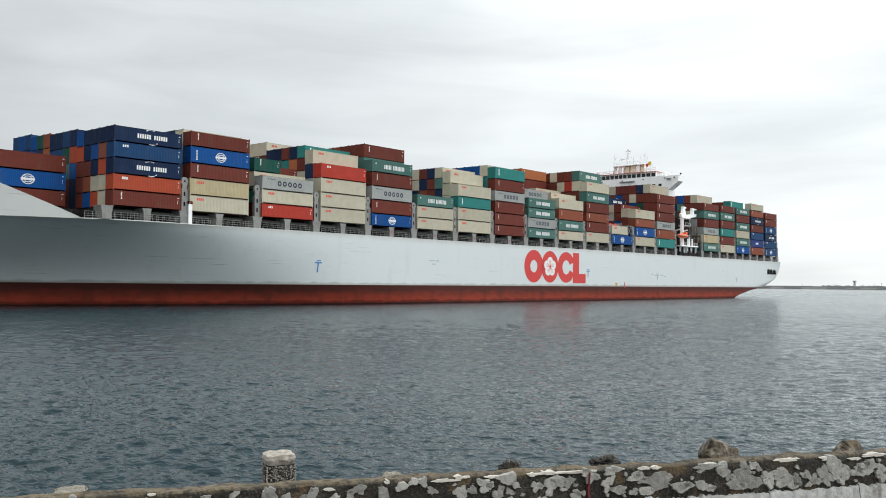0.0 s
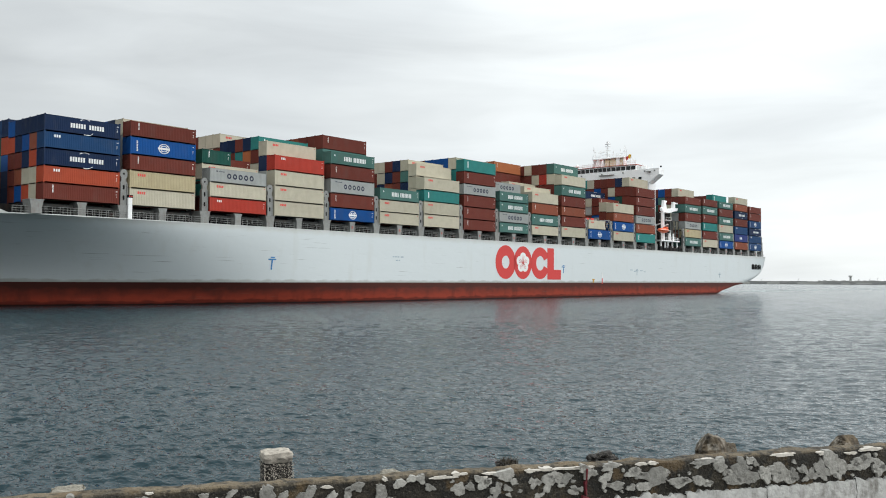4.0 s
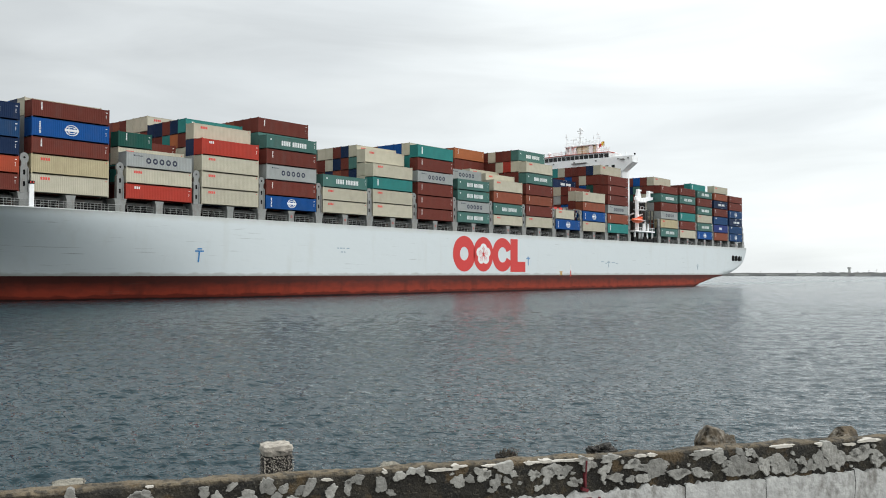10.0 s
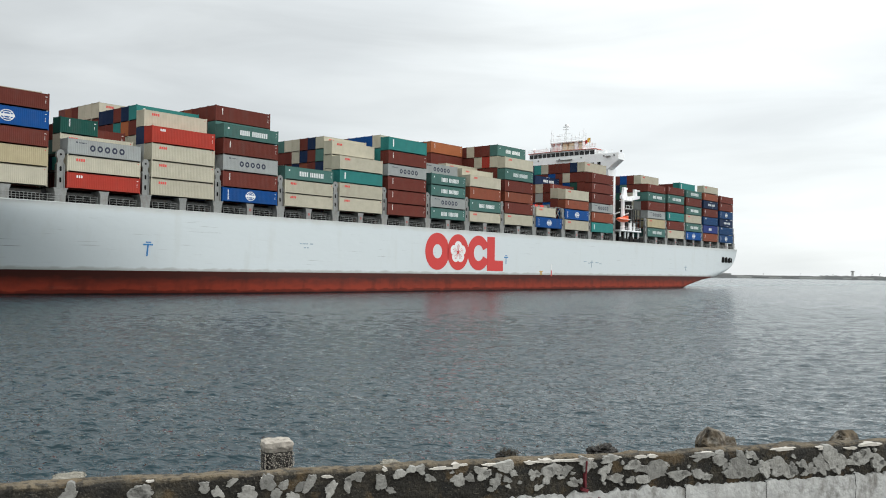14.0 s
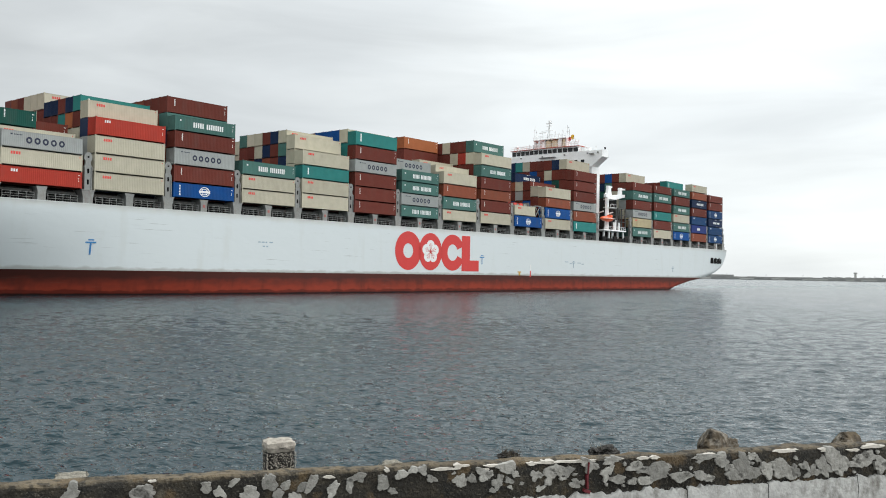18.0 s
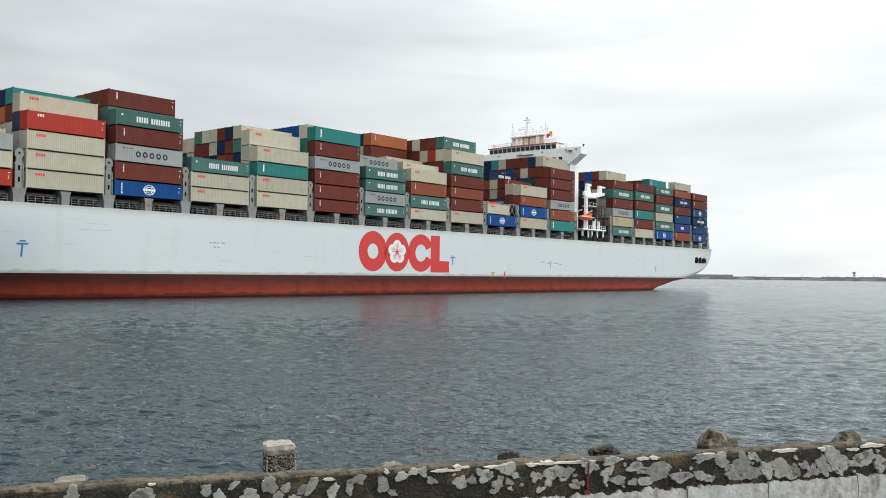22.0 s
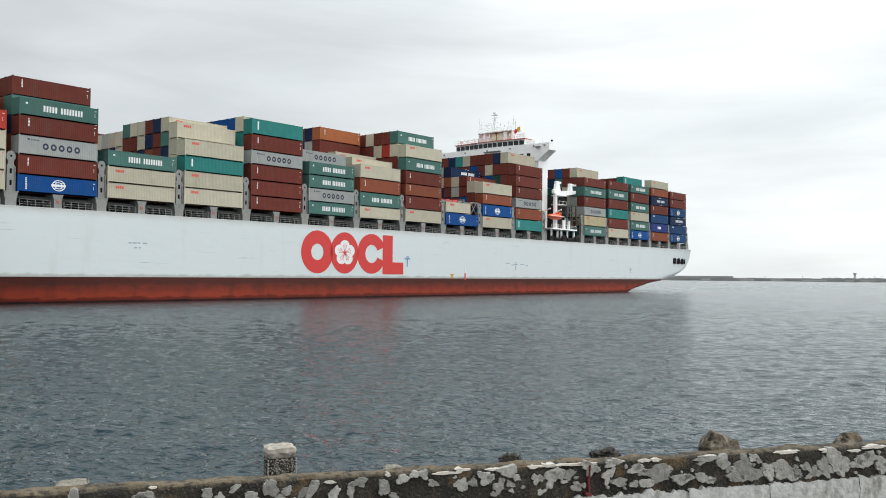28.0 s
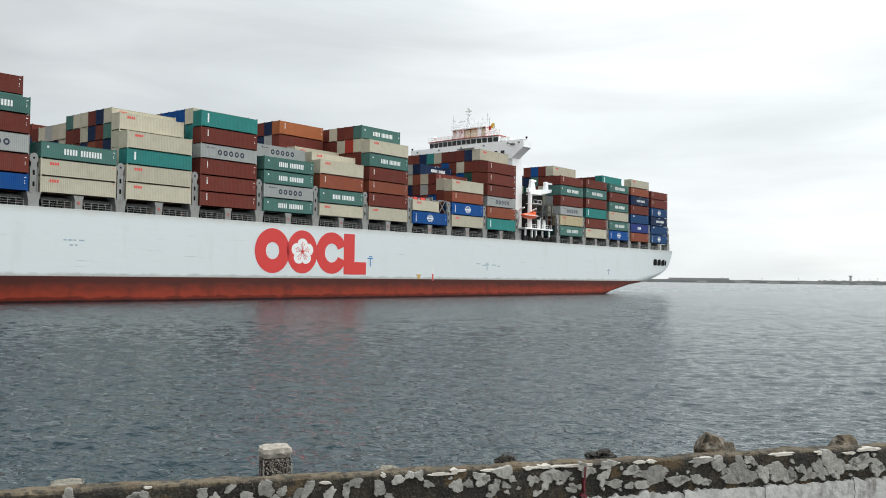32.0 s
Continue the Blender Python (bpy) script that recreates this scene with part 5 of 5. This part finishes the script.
# ---- the sea wall in front ----
def wall_material():
    m = bpy.data.materials.new("lichened_concrete")
    m.use_nodes = True
    nt = m.node_tree
    b = nt.nodes["Principled BSDF"]
    b.inputs["Roughness"].default_value = 0.9
    co = nt.nodes.new("ShaderNodeTexCoord")
    n1 = nt.nodes.new("ShaderNodeTexNoise")
    n1.inputs["Scale"].default_value, n1.inputs["Detail"].default_value, n1.inputs["Distortion"].default_value = 9.0, 10, 0.6
    nt.links.new(co.outputs["Object"], n1.inputs["Vector"])
    r1 = nt.nodes.new("ShaderNodeValToRGB")
    el = r1.color_ramp.elements
    el[0].position, el[0].color = 0.42, (0.008, 0.0075, 0.006, 1)
    el[1].position, el[1].color = 0.74, (0.060, 0.048, 0.030, 1)
    nt.links.new(n1.outputs["Fac"], r1.inputs["Fac"])
    # wide brown and ochre patches, fine pale specks, a mossy tan crust along the crest
    last = r1.outputs["Color"]
    sep = nt.nodes.new("ShaderNodeSeparateXYZ")
    nt.links.new(co.outputs["Object"], sep.inputs["Vector"])
    for scale, detail, lo, hi, amount, col in ((3.2, 6, 0.5, 0.68, 0.5, (0.055, 0.040, 0.022)), (7.0, 8, 0.60, 0.70, 0.6, (0.15, 0.135, 0.10)), (14.0, 5, 0.62, 0.72, 0.5, (0.10, 0.062, 0.018)),
                                               (58.0, 5, 0.58, 0.68, 0.3, (0.14, 0.125, 0.09)), (4.2, 9, 0.47, 0.56, 0.85, (0.008, 0.007, 0.005)), (5.0, 9, None, None, 0.8, (0.175, 0.138, 0.088)), (22.0, 8, 0.50, 0.58, 0.75, (0.012, 0.010, 0.006)), (6.5, 7, 0.57, 0.64, 0.5, (0.120, 0.078, 0.034)), (90.0, 3, 0.60, 0.68, 0.3, (0.22, 0.20, 0.16))):
        n = nt.nodes.new("ShaderNodeTexNoise")
        n.inputs["Scale"].default_value, n.inputs["Detail"].default_value = scale, detail
        nt.links.new(co.outputs["Object"], n.inputs["Vector"])
        r = nt.nodes.new("ShaderNodeMapRange")
        if lo is None:
            ma = nt.nodes.new("ShaderNodeMath")
            ma.operation = "MULTIPLY_ADD"
            nt.links.new(n.outputs["Fac"], ma.inputs[0])
            ma.inputs[1].default_value = 0.05
            nt.links.new(sep.outputs["Z"], ma.inputs[2])
            nt.links.new(ma.outputs["Value"], r.inputs["Value"])
            lo, hi = -0.945, -0.922
        else:
            nt.links.new(n.outputs["Fac"], r.inputs["Value"])
        r.inputs["From Min"].default_value, r.inputs["From Max"].default_value, r.inputs["To Max"].default_value = lo, hi, amount
        mx = nt.nodes.new("ShaderNodeMix")
        mx.data_type = "RGBA"
        nt.links.new(r.outputs["Result"], mx.inputs["Factor"])
        nt.links.new(last, mx.inputs["A"])
        mx.inputs["B"].default_value = (*col, 1)
        last = mx.outputs["Result"]
    nt.links.new(last, b.inputs["Base Color"])
    n2 = nt.nodes.new("ShaderNodeTexNoise")
    n2.inputs["Scale"].default_value, n2.inputs["Detail"].default_value = 60, 8
    nt.links.new(co.outputs["Object"], n2.inputs["Vector"])
    bp = nt.nodes.new("ShaderNodeBump")
    bp.inputs["Strength"].default_value, bp.inputs["Distance"].default_value = 1.0, 0.02
    nt.links.new(n2.outputs["Fac"], bp.inputs["Height"])
    nt.links.new(bp.outputs["Normal"], b.inputs["Normal"])
    return m


WALL = wall_material()
PLASTER = material("worn_grey_plaster", (0.245, 0.24, 0.22), 0.9, spread=0.28, scale=30, bump=0.6, bump_scale=50, stain=(0.06, 0.052, 0.04), stain_amount=0.6, stain_scale=(22, 22, 22), per_object=0.3)
ROCK = material("weathered_rock", (0.075, 0.057, 0.036), 0.9, spread=0.9, scale=14, bump=1.0, bump_scale=26, stain=(0.36, 0.33, 0.28), stain_amount=0.9, stain_scale=(13, 13, 13))
BARNACLE = material("barnacled_concrete", (0.016, 0.014, 0.012), 0.95, spread=0.7, scale=40, bump=1.0, bump_scale=60, stain=(0.30, 0.28, 0.25), stain_amount=0.35, stain_scale=(30, 30, 30))
CAP_PALE = material("pale_concrete_cap", (0.37, 0.335, 0.285), 0.9, spread=0.35, scale=24, bump=0.7, bump_scale=30, stain=(0.08, 0.07, 0.06), stain_amount=0.85, stain_scale=(19, 19, 19))
MOSSY = material("mossy_concrete", (0.21, 0.195, 0.16), 0.95, spread=0.5, scale=30, bump=0.9, bump_scale=50, stain=(0.07, 0.065, 0.04), stain_amount=0.7, stain_scale=(16, 16, 16))
WEED = material("dry_weed", (0.05, 0.04, 0.025), 0.9, spread=0.4, scale=20)
CHIP = material("white_plaster_chip", (0.50, 0.47, 0.42), 0.85, spread=0.15, scale=20, bump=0.4, bump_scale=60, stain=(0.2, 0.17, 0.13), stain_amount=0.5, stain_scale=(20, 20, 20))
SHEET = material("smooth_plaster_sheet", (0.38, 0.38, 0.365), 0.9, spread=0.2, scale=22, bump=0.5, bump_scale=45, stain=(0.10, 0.09, 0.075), stain_amount=0.8, stain_scale=(16, 16, 9), per_object=0.06)
SPRAY = material("red_spray_paint", (0.11, 0.008, 0.014), 0.7, spread=0.3, scale=60)
WALL_A, WALL_B = Vector((1.655, 3.853, 0)), Vector((5.545, 1.352, 0))
WALL_DIR = (WALL_B - WALL_A).normalized()
WALL_POSE = Matrix.Translation((WALL_A.x, WALL_A.y, EYE[2])) @ Matrix.Rotation(math.atan2(WALL_DIR.y, WALL_DIR.x), 4, "Z")


FLAKES_R = [(3.66, -1.062, 0.181, 0.093), (3.53, -0.998, 0.083, 0.061), (3.44, -0.975, 0.141, 0.025), (3.66, -0.984, 0.048, 0.041), (3.72, -0.984, 0.049, 0.036), (3.92, -1.066, 0.137, 0.104), (3.82, -1.065, 0.074, 0.083), (4.00, -1.081, 0.050, 0.063), (4.07, -1.054, 0.051, 0.047), (4.12, -1.078, 0.051, 0.053), (4.19, -1.066, 0.077, 0.101), (4.28, -1.039, 0.130, 0.139), (4.46, -1.043, 0.172, 0.065), (4.59, -1.067, 0.081, 0.098), (4.51, -1.001, 0.040, 0.027), (3.28, -1.074, 0.115, 0.045), (3.40, -1.076, 0.070, 0.051)]
FLAKES_M = [(2.17, -1.006, 0.080, 0.056), (2.24, -1.048, 0.050, 0.066), (2.29, -0.980, 0.101, 0.047), (2.10, -1.025, 0.044, 0.037), (2.04, -1.030, 0.059, 0.056), (2.44, -1.023, 0.046, 0.043), (2.52, -1.032, 0.063, 0.076), (2.62, -1.014, 0.053, 0.048), (2.66, -1.084, 0.053, 0.034), (2.87, -0.970, 0.076, 0.039), (2.84, -1.032, 0.054, 0.059), (2.90, -1.070, 0.088, 0.039), (3.01, -1.008, 0.100, 0.049), (3.13, -1.040, 0.158, 0.080), (3.07, -1.086, 0.067, 0.050), (2.99, -1.086, 0.044, 0.030), (2.74, -0.992, 0.086, 0.058), (2.56, -1.006, 0.063, 0.058)]
FLAKES_L = [(0.95, -0.983, 0.034, 0.039), (1.11, -0.993, 0.069, 0.061), (1.02, -1.035, 0.076, 0.060), (1.19, -1.007, 0.043, 0.039), (1.26, -1.020, 0.035, 0.044), (1.31, -1.002, 0.053, 0.070), (1.41, -1.039, 0.054, 0.062), (1.49, -1.026, 0.036, 0.053), (1.53, -0.988, 0.068, 0.045), (1.65, -1.019, 0.046, 0.077), (1.74, -0.986, 0.052, 0.041), (1.80, -0.968, 0.038, 0.027), (1.85, -0.971, 0.043, 0.037), (1.15, -1.052, 0.052, 0.052), (1.23, -1.066, 0.061, 0.044), (0.83, -0.996, 0.049, 0.042), (0.89, -1.026, 0.042, 0.043)]
FLAKES_T = [(3.94, -0.963, 0.162, 0.025), (4.54, -0.964, 0.161, 0.026), (4.21, -0.968, 0.103, 0.026), (3.44, -0.937, 0.106, 0.010), (3.05, -0.927, 0.078, 0.024), (2.65, -0.949, 0.255, 0.017), (2.42, -0.952, 0.062, 0.023), (2.20, -0.928, 0.060, 0.013), (1.95, -0.970, 0.135, 0.022), (1.39, -0.981, 0.054, 0.021), (2.16, -0.982, 0.060, 0.019), (2.89, -0.942, 0.077, 0.020), (4.40, -0.981, 0.079, 0.022), (3.12, -0.955, 0.056, 0.022)]


def flake(name, wall, mat, x, z, w, h, rng, y=-0.011, thick=0.03):
    """Irregular thin slab of plaster with a chamfered rim."""
    bm = bmesh.new()
    n = 34
    seed = rng.uniform(0, 99)
    tilt = rng.uniform(-0.5, 0.5)
    lobes, turn, deep = rng.choice((2, 3, 3)), rng.uniform(0, 6.28), rng.uniform(0.05, 0.26)
    rad = [0.5 * (1 + deep * math.cos(lobes * 2 * math.pi * k / n + turn) + 0.55 * noise.noise((1.3 * math.cos(2 * math.pi * k / n) + seed, 1.3 * math.sin(2 * math.pi * k / n), 0)) + 0.22 * noise.noise((4 * math.cos(2 * math.pi * k / n) + seed, 4 * math.sin(2 * math.pi * k / n), 7)) + 0.035 * rng.uniform(-1, 1)) for k in range(n)]
    rings = []
    for scale, yy in ((1.03, y + thick), (1.0, y + 0.0015), (0.96, y)):
        rings.append([bm.verts.new((x + w * scale * r * math.cos(2 * math.pi * k / n) + tilt * h * scale * r * math.sin(2 * math.pi * k / n), yy, z + h * scale * r * math.sin(2 * math.pi * k / n))) for k, r in enumerate(rad)])
    for a, b in zip(rings, rings[1:]):
        for k in range(n):
            bm.faces.new((a[k], a[(k + 1) % n], b[(k + 1) % n], b[k]))
    bm.faces.new(rings[-1])
    return part(name, bm, mat, wall)


def sea_wall():
    """Wall space: x along its near top edge, y seaward, z from eye height."""
    rng = random.Random(4)
    bm = bmesh.new()
    prof = [(-0.0, -2.2), (0.0, -1.62), (0.0, -1.42), (0.0, -1.30), (0.0, -1.22), (0.0, -1.16), (0.004, -1.125), (0.0, -1.10), (0.0, -1.06), (0.0, -1.02), (0.0, -0.985), (0.004, -0.965), (0.016, -0.955), (0.05, -0.952), (0.09, -0.953), (0.13, -0.965), (0.19, -0.99), (0.26, -1.03), (0.30, -1.1), (0.30, -1.5), (0.30, -6.2)]
    nx = 560
    rows = []
    for i in range(nx + 1):
        x = -3.5 + 13.0 * (i - 20) / 520 if 20 <= i <= 540 else (-3.5 - 3.0 * (20 - i) if i < 20 else 9.5 + 3.0 * (i - 540))
        row = []
        for k, (y, z) in enumerate(prof):
            a = 0.008 if k < 11 else 0.02
            d = noise.noise_vector((x * 5.1, y * 6, z * 6)) * a + noise.noise_vector((x * 19, y * 23, z * 23)) * a * 0.6
            sag = 0.010 * noise.noise((x * 0.8, 5.0, 0)) if k > 9 else 0
            row.append(bm.verts.new((x, y + d.y, z + d.z * 0.5 + sag)))
        rows.append(row)
    for a, b in zip(rows, rows[1:]):
        for k in range(len(prof) - 1):
            bm.faces.new((a[k], b[k], b[k + 1], a[k + 1]))
    wall = part("sea_wall", bm, WALL)
    wall.matrix_basis = WALL_POSE
    tagged(wall, "old stained concrete sea wall with flaking white plaster", "sea wall", kind="structure")
    for x, z, w, h in FLAKES_R + FLAKES_M + FLAKES_L:
        flake("plaster_flake", wall, PLASTER, x, z, w * 1.08, h * 1.1, rng)
    for x, z, w, h in FLAKES_T:
        flake("plaster_chip", wall, CHIP, x, min(z, -0.966), w, max(h * .7, .012), rng, -0.009, 0.04)
    for k in range(160):
        x = rng.uniform(-1.2, 6.6)
        z = rng.uniform(-1.11, -0.985) if x > 1.9 else rng.uniform(-1.4, -0.985)
        s = rng.uniform(0.012, 0.035) if 0.75 < x < 4.65 else rng.uniform(0.02, 0.09)
        flake("plaster_flake", wall, PLASTER, x, z, s * rng.uniform(0.8, 1.7), s, rng)
    for k in range(7):
        flake("plaster_chip", wall, CHIP, rng.uniform(-1.2, 6.6), rng.uniform(-0.972, -0.955), rng.uniform(.02, .11), rng.uniform(.010, .02), rng, -0.009, 0.05)
    # smooth plaster coat on the lower face, cracked into sheets, ragged along its top
    xs = [1.95, 2.62, 3.31, 3.82, 4.42, 5.3, 7.0]
    for a, b in zip(xs, xs[1:]):
        bm = bmesh.new()
        n = int((b - a) / 0.008)
        lines = []
        for i in range(n + 1):
            x = a + 0.002 + (b - a - 0.004) * i / n
            top = -1.132 + 0.014 * noise.noise((x * 6, 1.0, 0)) + 0.02 * noise.noise((x * 17, 2.0, 0)) + 0.016 * noise.noise((x * 41, 3.0, 0)) - (0.03 if x < 2.3 else 0)
            bot = -1.335 + 0.03 * noise.noise((x * 5, 7.0, 0)) + 0.02 * noise.noise((x * 15, 9.0, 0))
            col = []
            for t, yy in ((0, 0.03), (0.015, -0.012), (0.35, -0.016), (0.7, -0.016), (0.985, -0.012), (1, 0.03)):
                col.append(bm.verts.new((x + (0.012 * noise.noise((a if i == 0 else b, t * 9, 0)) if i in (0, n) else 0), yy + 0.003 * noise.noise((x * 20, t * 4, 3)), top + (bot - top) * t)))
            lines.append(col)
        for p, q in zip(lines, lines[1:]):
            for k in range(5):
                bm.faces.new((p[k], q[k], q[k + 1], p[k + 1]))
        part("plaster_sheet", bm, SHEET, wall)
    # red sprayed strokes
    for x, z, w, h, r in ((2.728, -1.02, .005, .10, 4), (2.724, -1.07, .008, .07, -4), (2.722, -1.118, .036, .016, 20), (2.735, -1.165, .05, .012, 0), (2.70, -1.19, .012, .05, 0), (2.76, -1.19, .012, .05, 0), (2.80, -1.185, .012, .05, 10), (2.83, -1.2, .03, .012, 0)):
        bm = bmesh.new()
        box(bm, -w / 2, w / 2, -0.022, 0.0, -h / 2, h / 2, m=Matrix.Translation((x, 0, z)) @ Matrix.Rotation(radians(r), 4, "Y"))
        part("paint_stroke", bm, SPRAY, wall)
    return wall


def lump(bm, size, seed, sub=3, rough=0.25, facets=0):
    geo = bmesh.ops.create_icosphere(bm, subdivisions=sub, radius=1.0)
    for v in geo["verts"]:
        n = v.co.normalized()
        k = 1 + rough * noise.noise(n * 1.3 + Vector((seed * 7.3, 0, 0))) + rough * 0.5 * noise.noise(n * 3.7 + Vector((0, seed * 3.1, 0))) + rough * .22 * noise.noise(n * 9 + Vector((0, 0, seed)))
        v.co = n * k
    rng = random.Random(int(seed * 10))
    for i in range(facets):
        d = Vector((rng.gauss(0, 1), rng.gauss(0, 1), rng.gauss(0, .8))).normalized()
        lim = rng.uniform(.68, .9)
        for v in geo["verts"]:
            over = v.co.dot(d) - lim
            if over > 0:
                v.co -= d * over * .92
    for v in geo["verts"]:
        v.co = Vector((v.co.x * size[0], v.co.y * size[1], v.co.z * size[2]))


def shore_things():
    """Old piles and stones in the water behind the wall, in wall space 3.2 m out."""
    def pile(name, label, x, top, width, cap, turn, wobble, cap_mat):
        root = tagged(new(name), label, "bollard", "old piles behind the sea wall")
        root.matrix_basis = WALL_POSE @ pose(x + 0.094, 3.2 + width / 2, top - 3.6, 0, -1.5, turn)
        for pname, z0, z1, w, mat in (("shaft", 0.0, 3.6 - cap * .8, width * .94, BARNACLE), ("cap", 3.6 - cap, 3.6, width, cap_mat)):
            bm = bmesh.new()
            box(bm, -w / 2, w / 2, -w / 2, w / 2, z0, z1, w * 0.16)
            bmesh.ops.subdivide_edges(bm, edges=[e for e in bm.edges if e.calc_length() > .06], cuts=5, use_grid_fill=True)
            for v in bm.verts:
                v.co += noise.noise_vector(v.co * 23 + Vector((x, 0, 0))) * 0.009 * wobble + noise.noise_vector(v.co * 60) * 0.005 * wobble
            part(pname, bm, mat, root)
        if cap > .08:
            rng = random.Random(int(x * 100))
            bm = bmesh.new()
            for i in range(1200):
                side = rng.random() < .55
                a, z = rng.uniform(-.5, .5) * width, 3.6 - cap - rng.random() ** 1.3 * .45
                px, py = (a, -width * .47) if side else (width * .47 * rng.choice((-1, 1)), a)
                bmesh.ops.create_icosphere(bm, subdivisions=1, radius=rng.uniform(.002, .0055), matrix=Matrix.Translation((px, py, z)))
            tagged(part("barnacle", bm, CAP_PALE, root), kind="stuff")

    pile("bollard", "square concrete mooring pile with pale cap and barnacled shaft", 1.518, -1.432, 0.247, 0.095, 6, 1.0, CAP_PALE)
    pile("bollard", "low square concrete pile with a worn mossy top", -0.09, -1.643, 0.24, 0.05, 4, 1.8, MOSSY)
    for x, top, w, dark in ((2.47, -1.672, .22, 0), (3.59, -1.637, .17, 1), (4.52, -1.612, .22, 0)):
        ob = tagged(new("pile_stump"), "broken pile top with a tuft of dark dry weed" if dark else "broken pile top crusted with pale barnacles", "pile", "old piles behind the sea wall")
        ob.matrix_basis = WALL_POSE @ pose(x, 3.3, top)
        bm = bmesh.new()
        lump(bm, (w * .56, w * .5, 0.06), x, sub=4, rough=0.6)
        bmesh.ops.translate(bm, vec=(0, 0, -0.055), verts=bm.verts)
        part("crust", bm, BARNACLE if dark or x > 4 else MOSSY, ob)
        rng = random.Random(int(x * 50))
        bm = bmesh.new()
        for i in range(150 if dark else 60):
            a, r = rng.uniform(0, 6.28), w * .5 * math.sqrt(rng.random())
            p = Vector((r * math.cos(a), r * math.sin(a), -.02))
            tip = p + Vector((rng.gauss(0, .03), rng.gauss(0, .03), rng.uniform(.03, .085 if dark else .045)))
            side = Vector((rng.uniform(-1, 1), rng.uniform(-1, 1), 0)).normalized() * .003
            bm.faces.new([bm.verts.new(q) for q in (p - side, p + side, tip)])
        tagged(part("weed", bm, WEED if dark else MOSSY, ob), kind="stuff")
        bm = bmesh.new()
        rod(bm, (0, 0, -3.4), (0, 0, -.05), w * .5, 14, w * .45)
        part("shaft", bm, BARNACLE, ob)
    for x, top, size, seed in ((5.71, -1.520, (.155, .17, .18), 2.3), (5.90, -1.605, (.075, .10, .08), 3.7), (7.28, -1.575, (.155, .16, .15), 5.1)):
        ob = tagged(new("boulder"), "weathered brown boulder with pale lichen, behind the wall", "rock", "boulders behind the sea wall")
        ob.matrix_basis = WALL_POSE @ pose(x, 3.3, top - size[2] * .9)
        bm = bmesh.new()
        lump(bm, [1.12 * q for q in size], seed, sub=5, rough=0.34, facets=14)
        part("stone", bm, ROCK, ob)
        bm = bmesh.new()
        lump(bm, (size[0] * 1.6, size[1] * 1.6, 1.7), seed + 1, sub=3, rough=0.2)
        bmesh.ops.translate(bm, vec=(0, 0, -1.8), verts=bm.verts)
        part("base_stone", bm, ROCK, ob)


QUAY = material("quay_concrete", (0.26, 0.25, 0.235), 0.92, spread=0.2, scale=2.5, bump=0.5, bump_scale=30, stain=(0.12, 0.11, 0.10), stain_amount=0.6, stain_scale=(0.5, 0.5, 0.5))


def ground():
    bm = bmesh.new()
    box(bm, -63.5, 69.5, -40.0, -0.03, -7.0, -1.7)
    ob = part("pavement", bm, QUAY)
    ob.matrix_basis = WALL_POSE
    tagged(ob, "worn concrete quay behind the sea wall", "pavement", kind="structure")


# ---- everything that moves ----
SHIP_ROWS = [(0, 0.0), (2, 5.26), (6, 15.75), (8, 20.98), (10, 26.2), (12, 31.42), (14, 36.62), (17, 44.35), (20, 52.05), (24, 62.24), (28, 72.30), (30, 77.30), (32, 82.285)]


def ship_pose(t, s):
    return pose(128.53 - s, 129.33, 0, 0, 0, -0.591 + 1.550 * t / 32)


def motions():
    path = [(t, ship_pose(t, s)) for t, s in SHIP_ROWS]
    walk(ship, path)
    walk(water, [(0, pose(0, 0, 0)), (16, pose(-6.5, -4.5, 0)), (32, pose(-13, -9, 0))])
    for ob, local in CARRIED:
        walk(ob, [(t, m @ local) for t, m in path])


water = sea()
far_shore()
hull_shell()
wake()
load()
deck_gear()
superstructure()
hull_marks()
sea_wall()
shore_things()
ground()
motions()
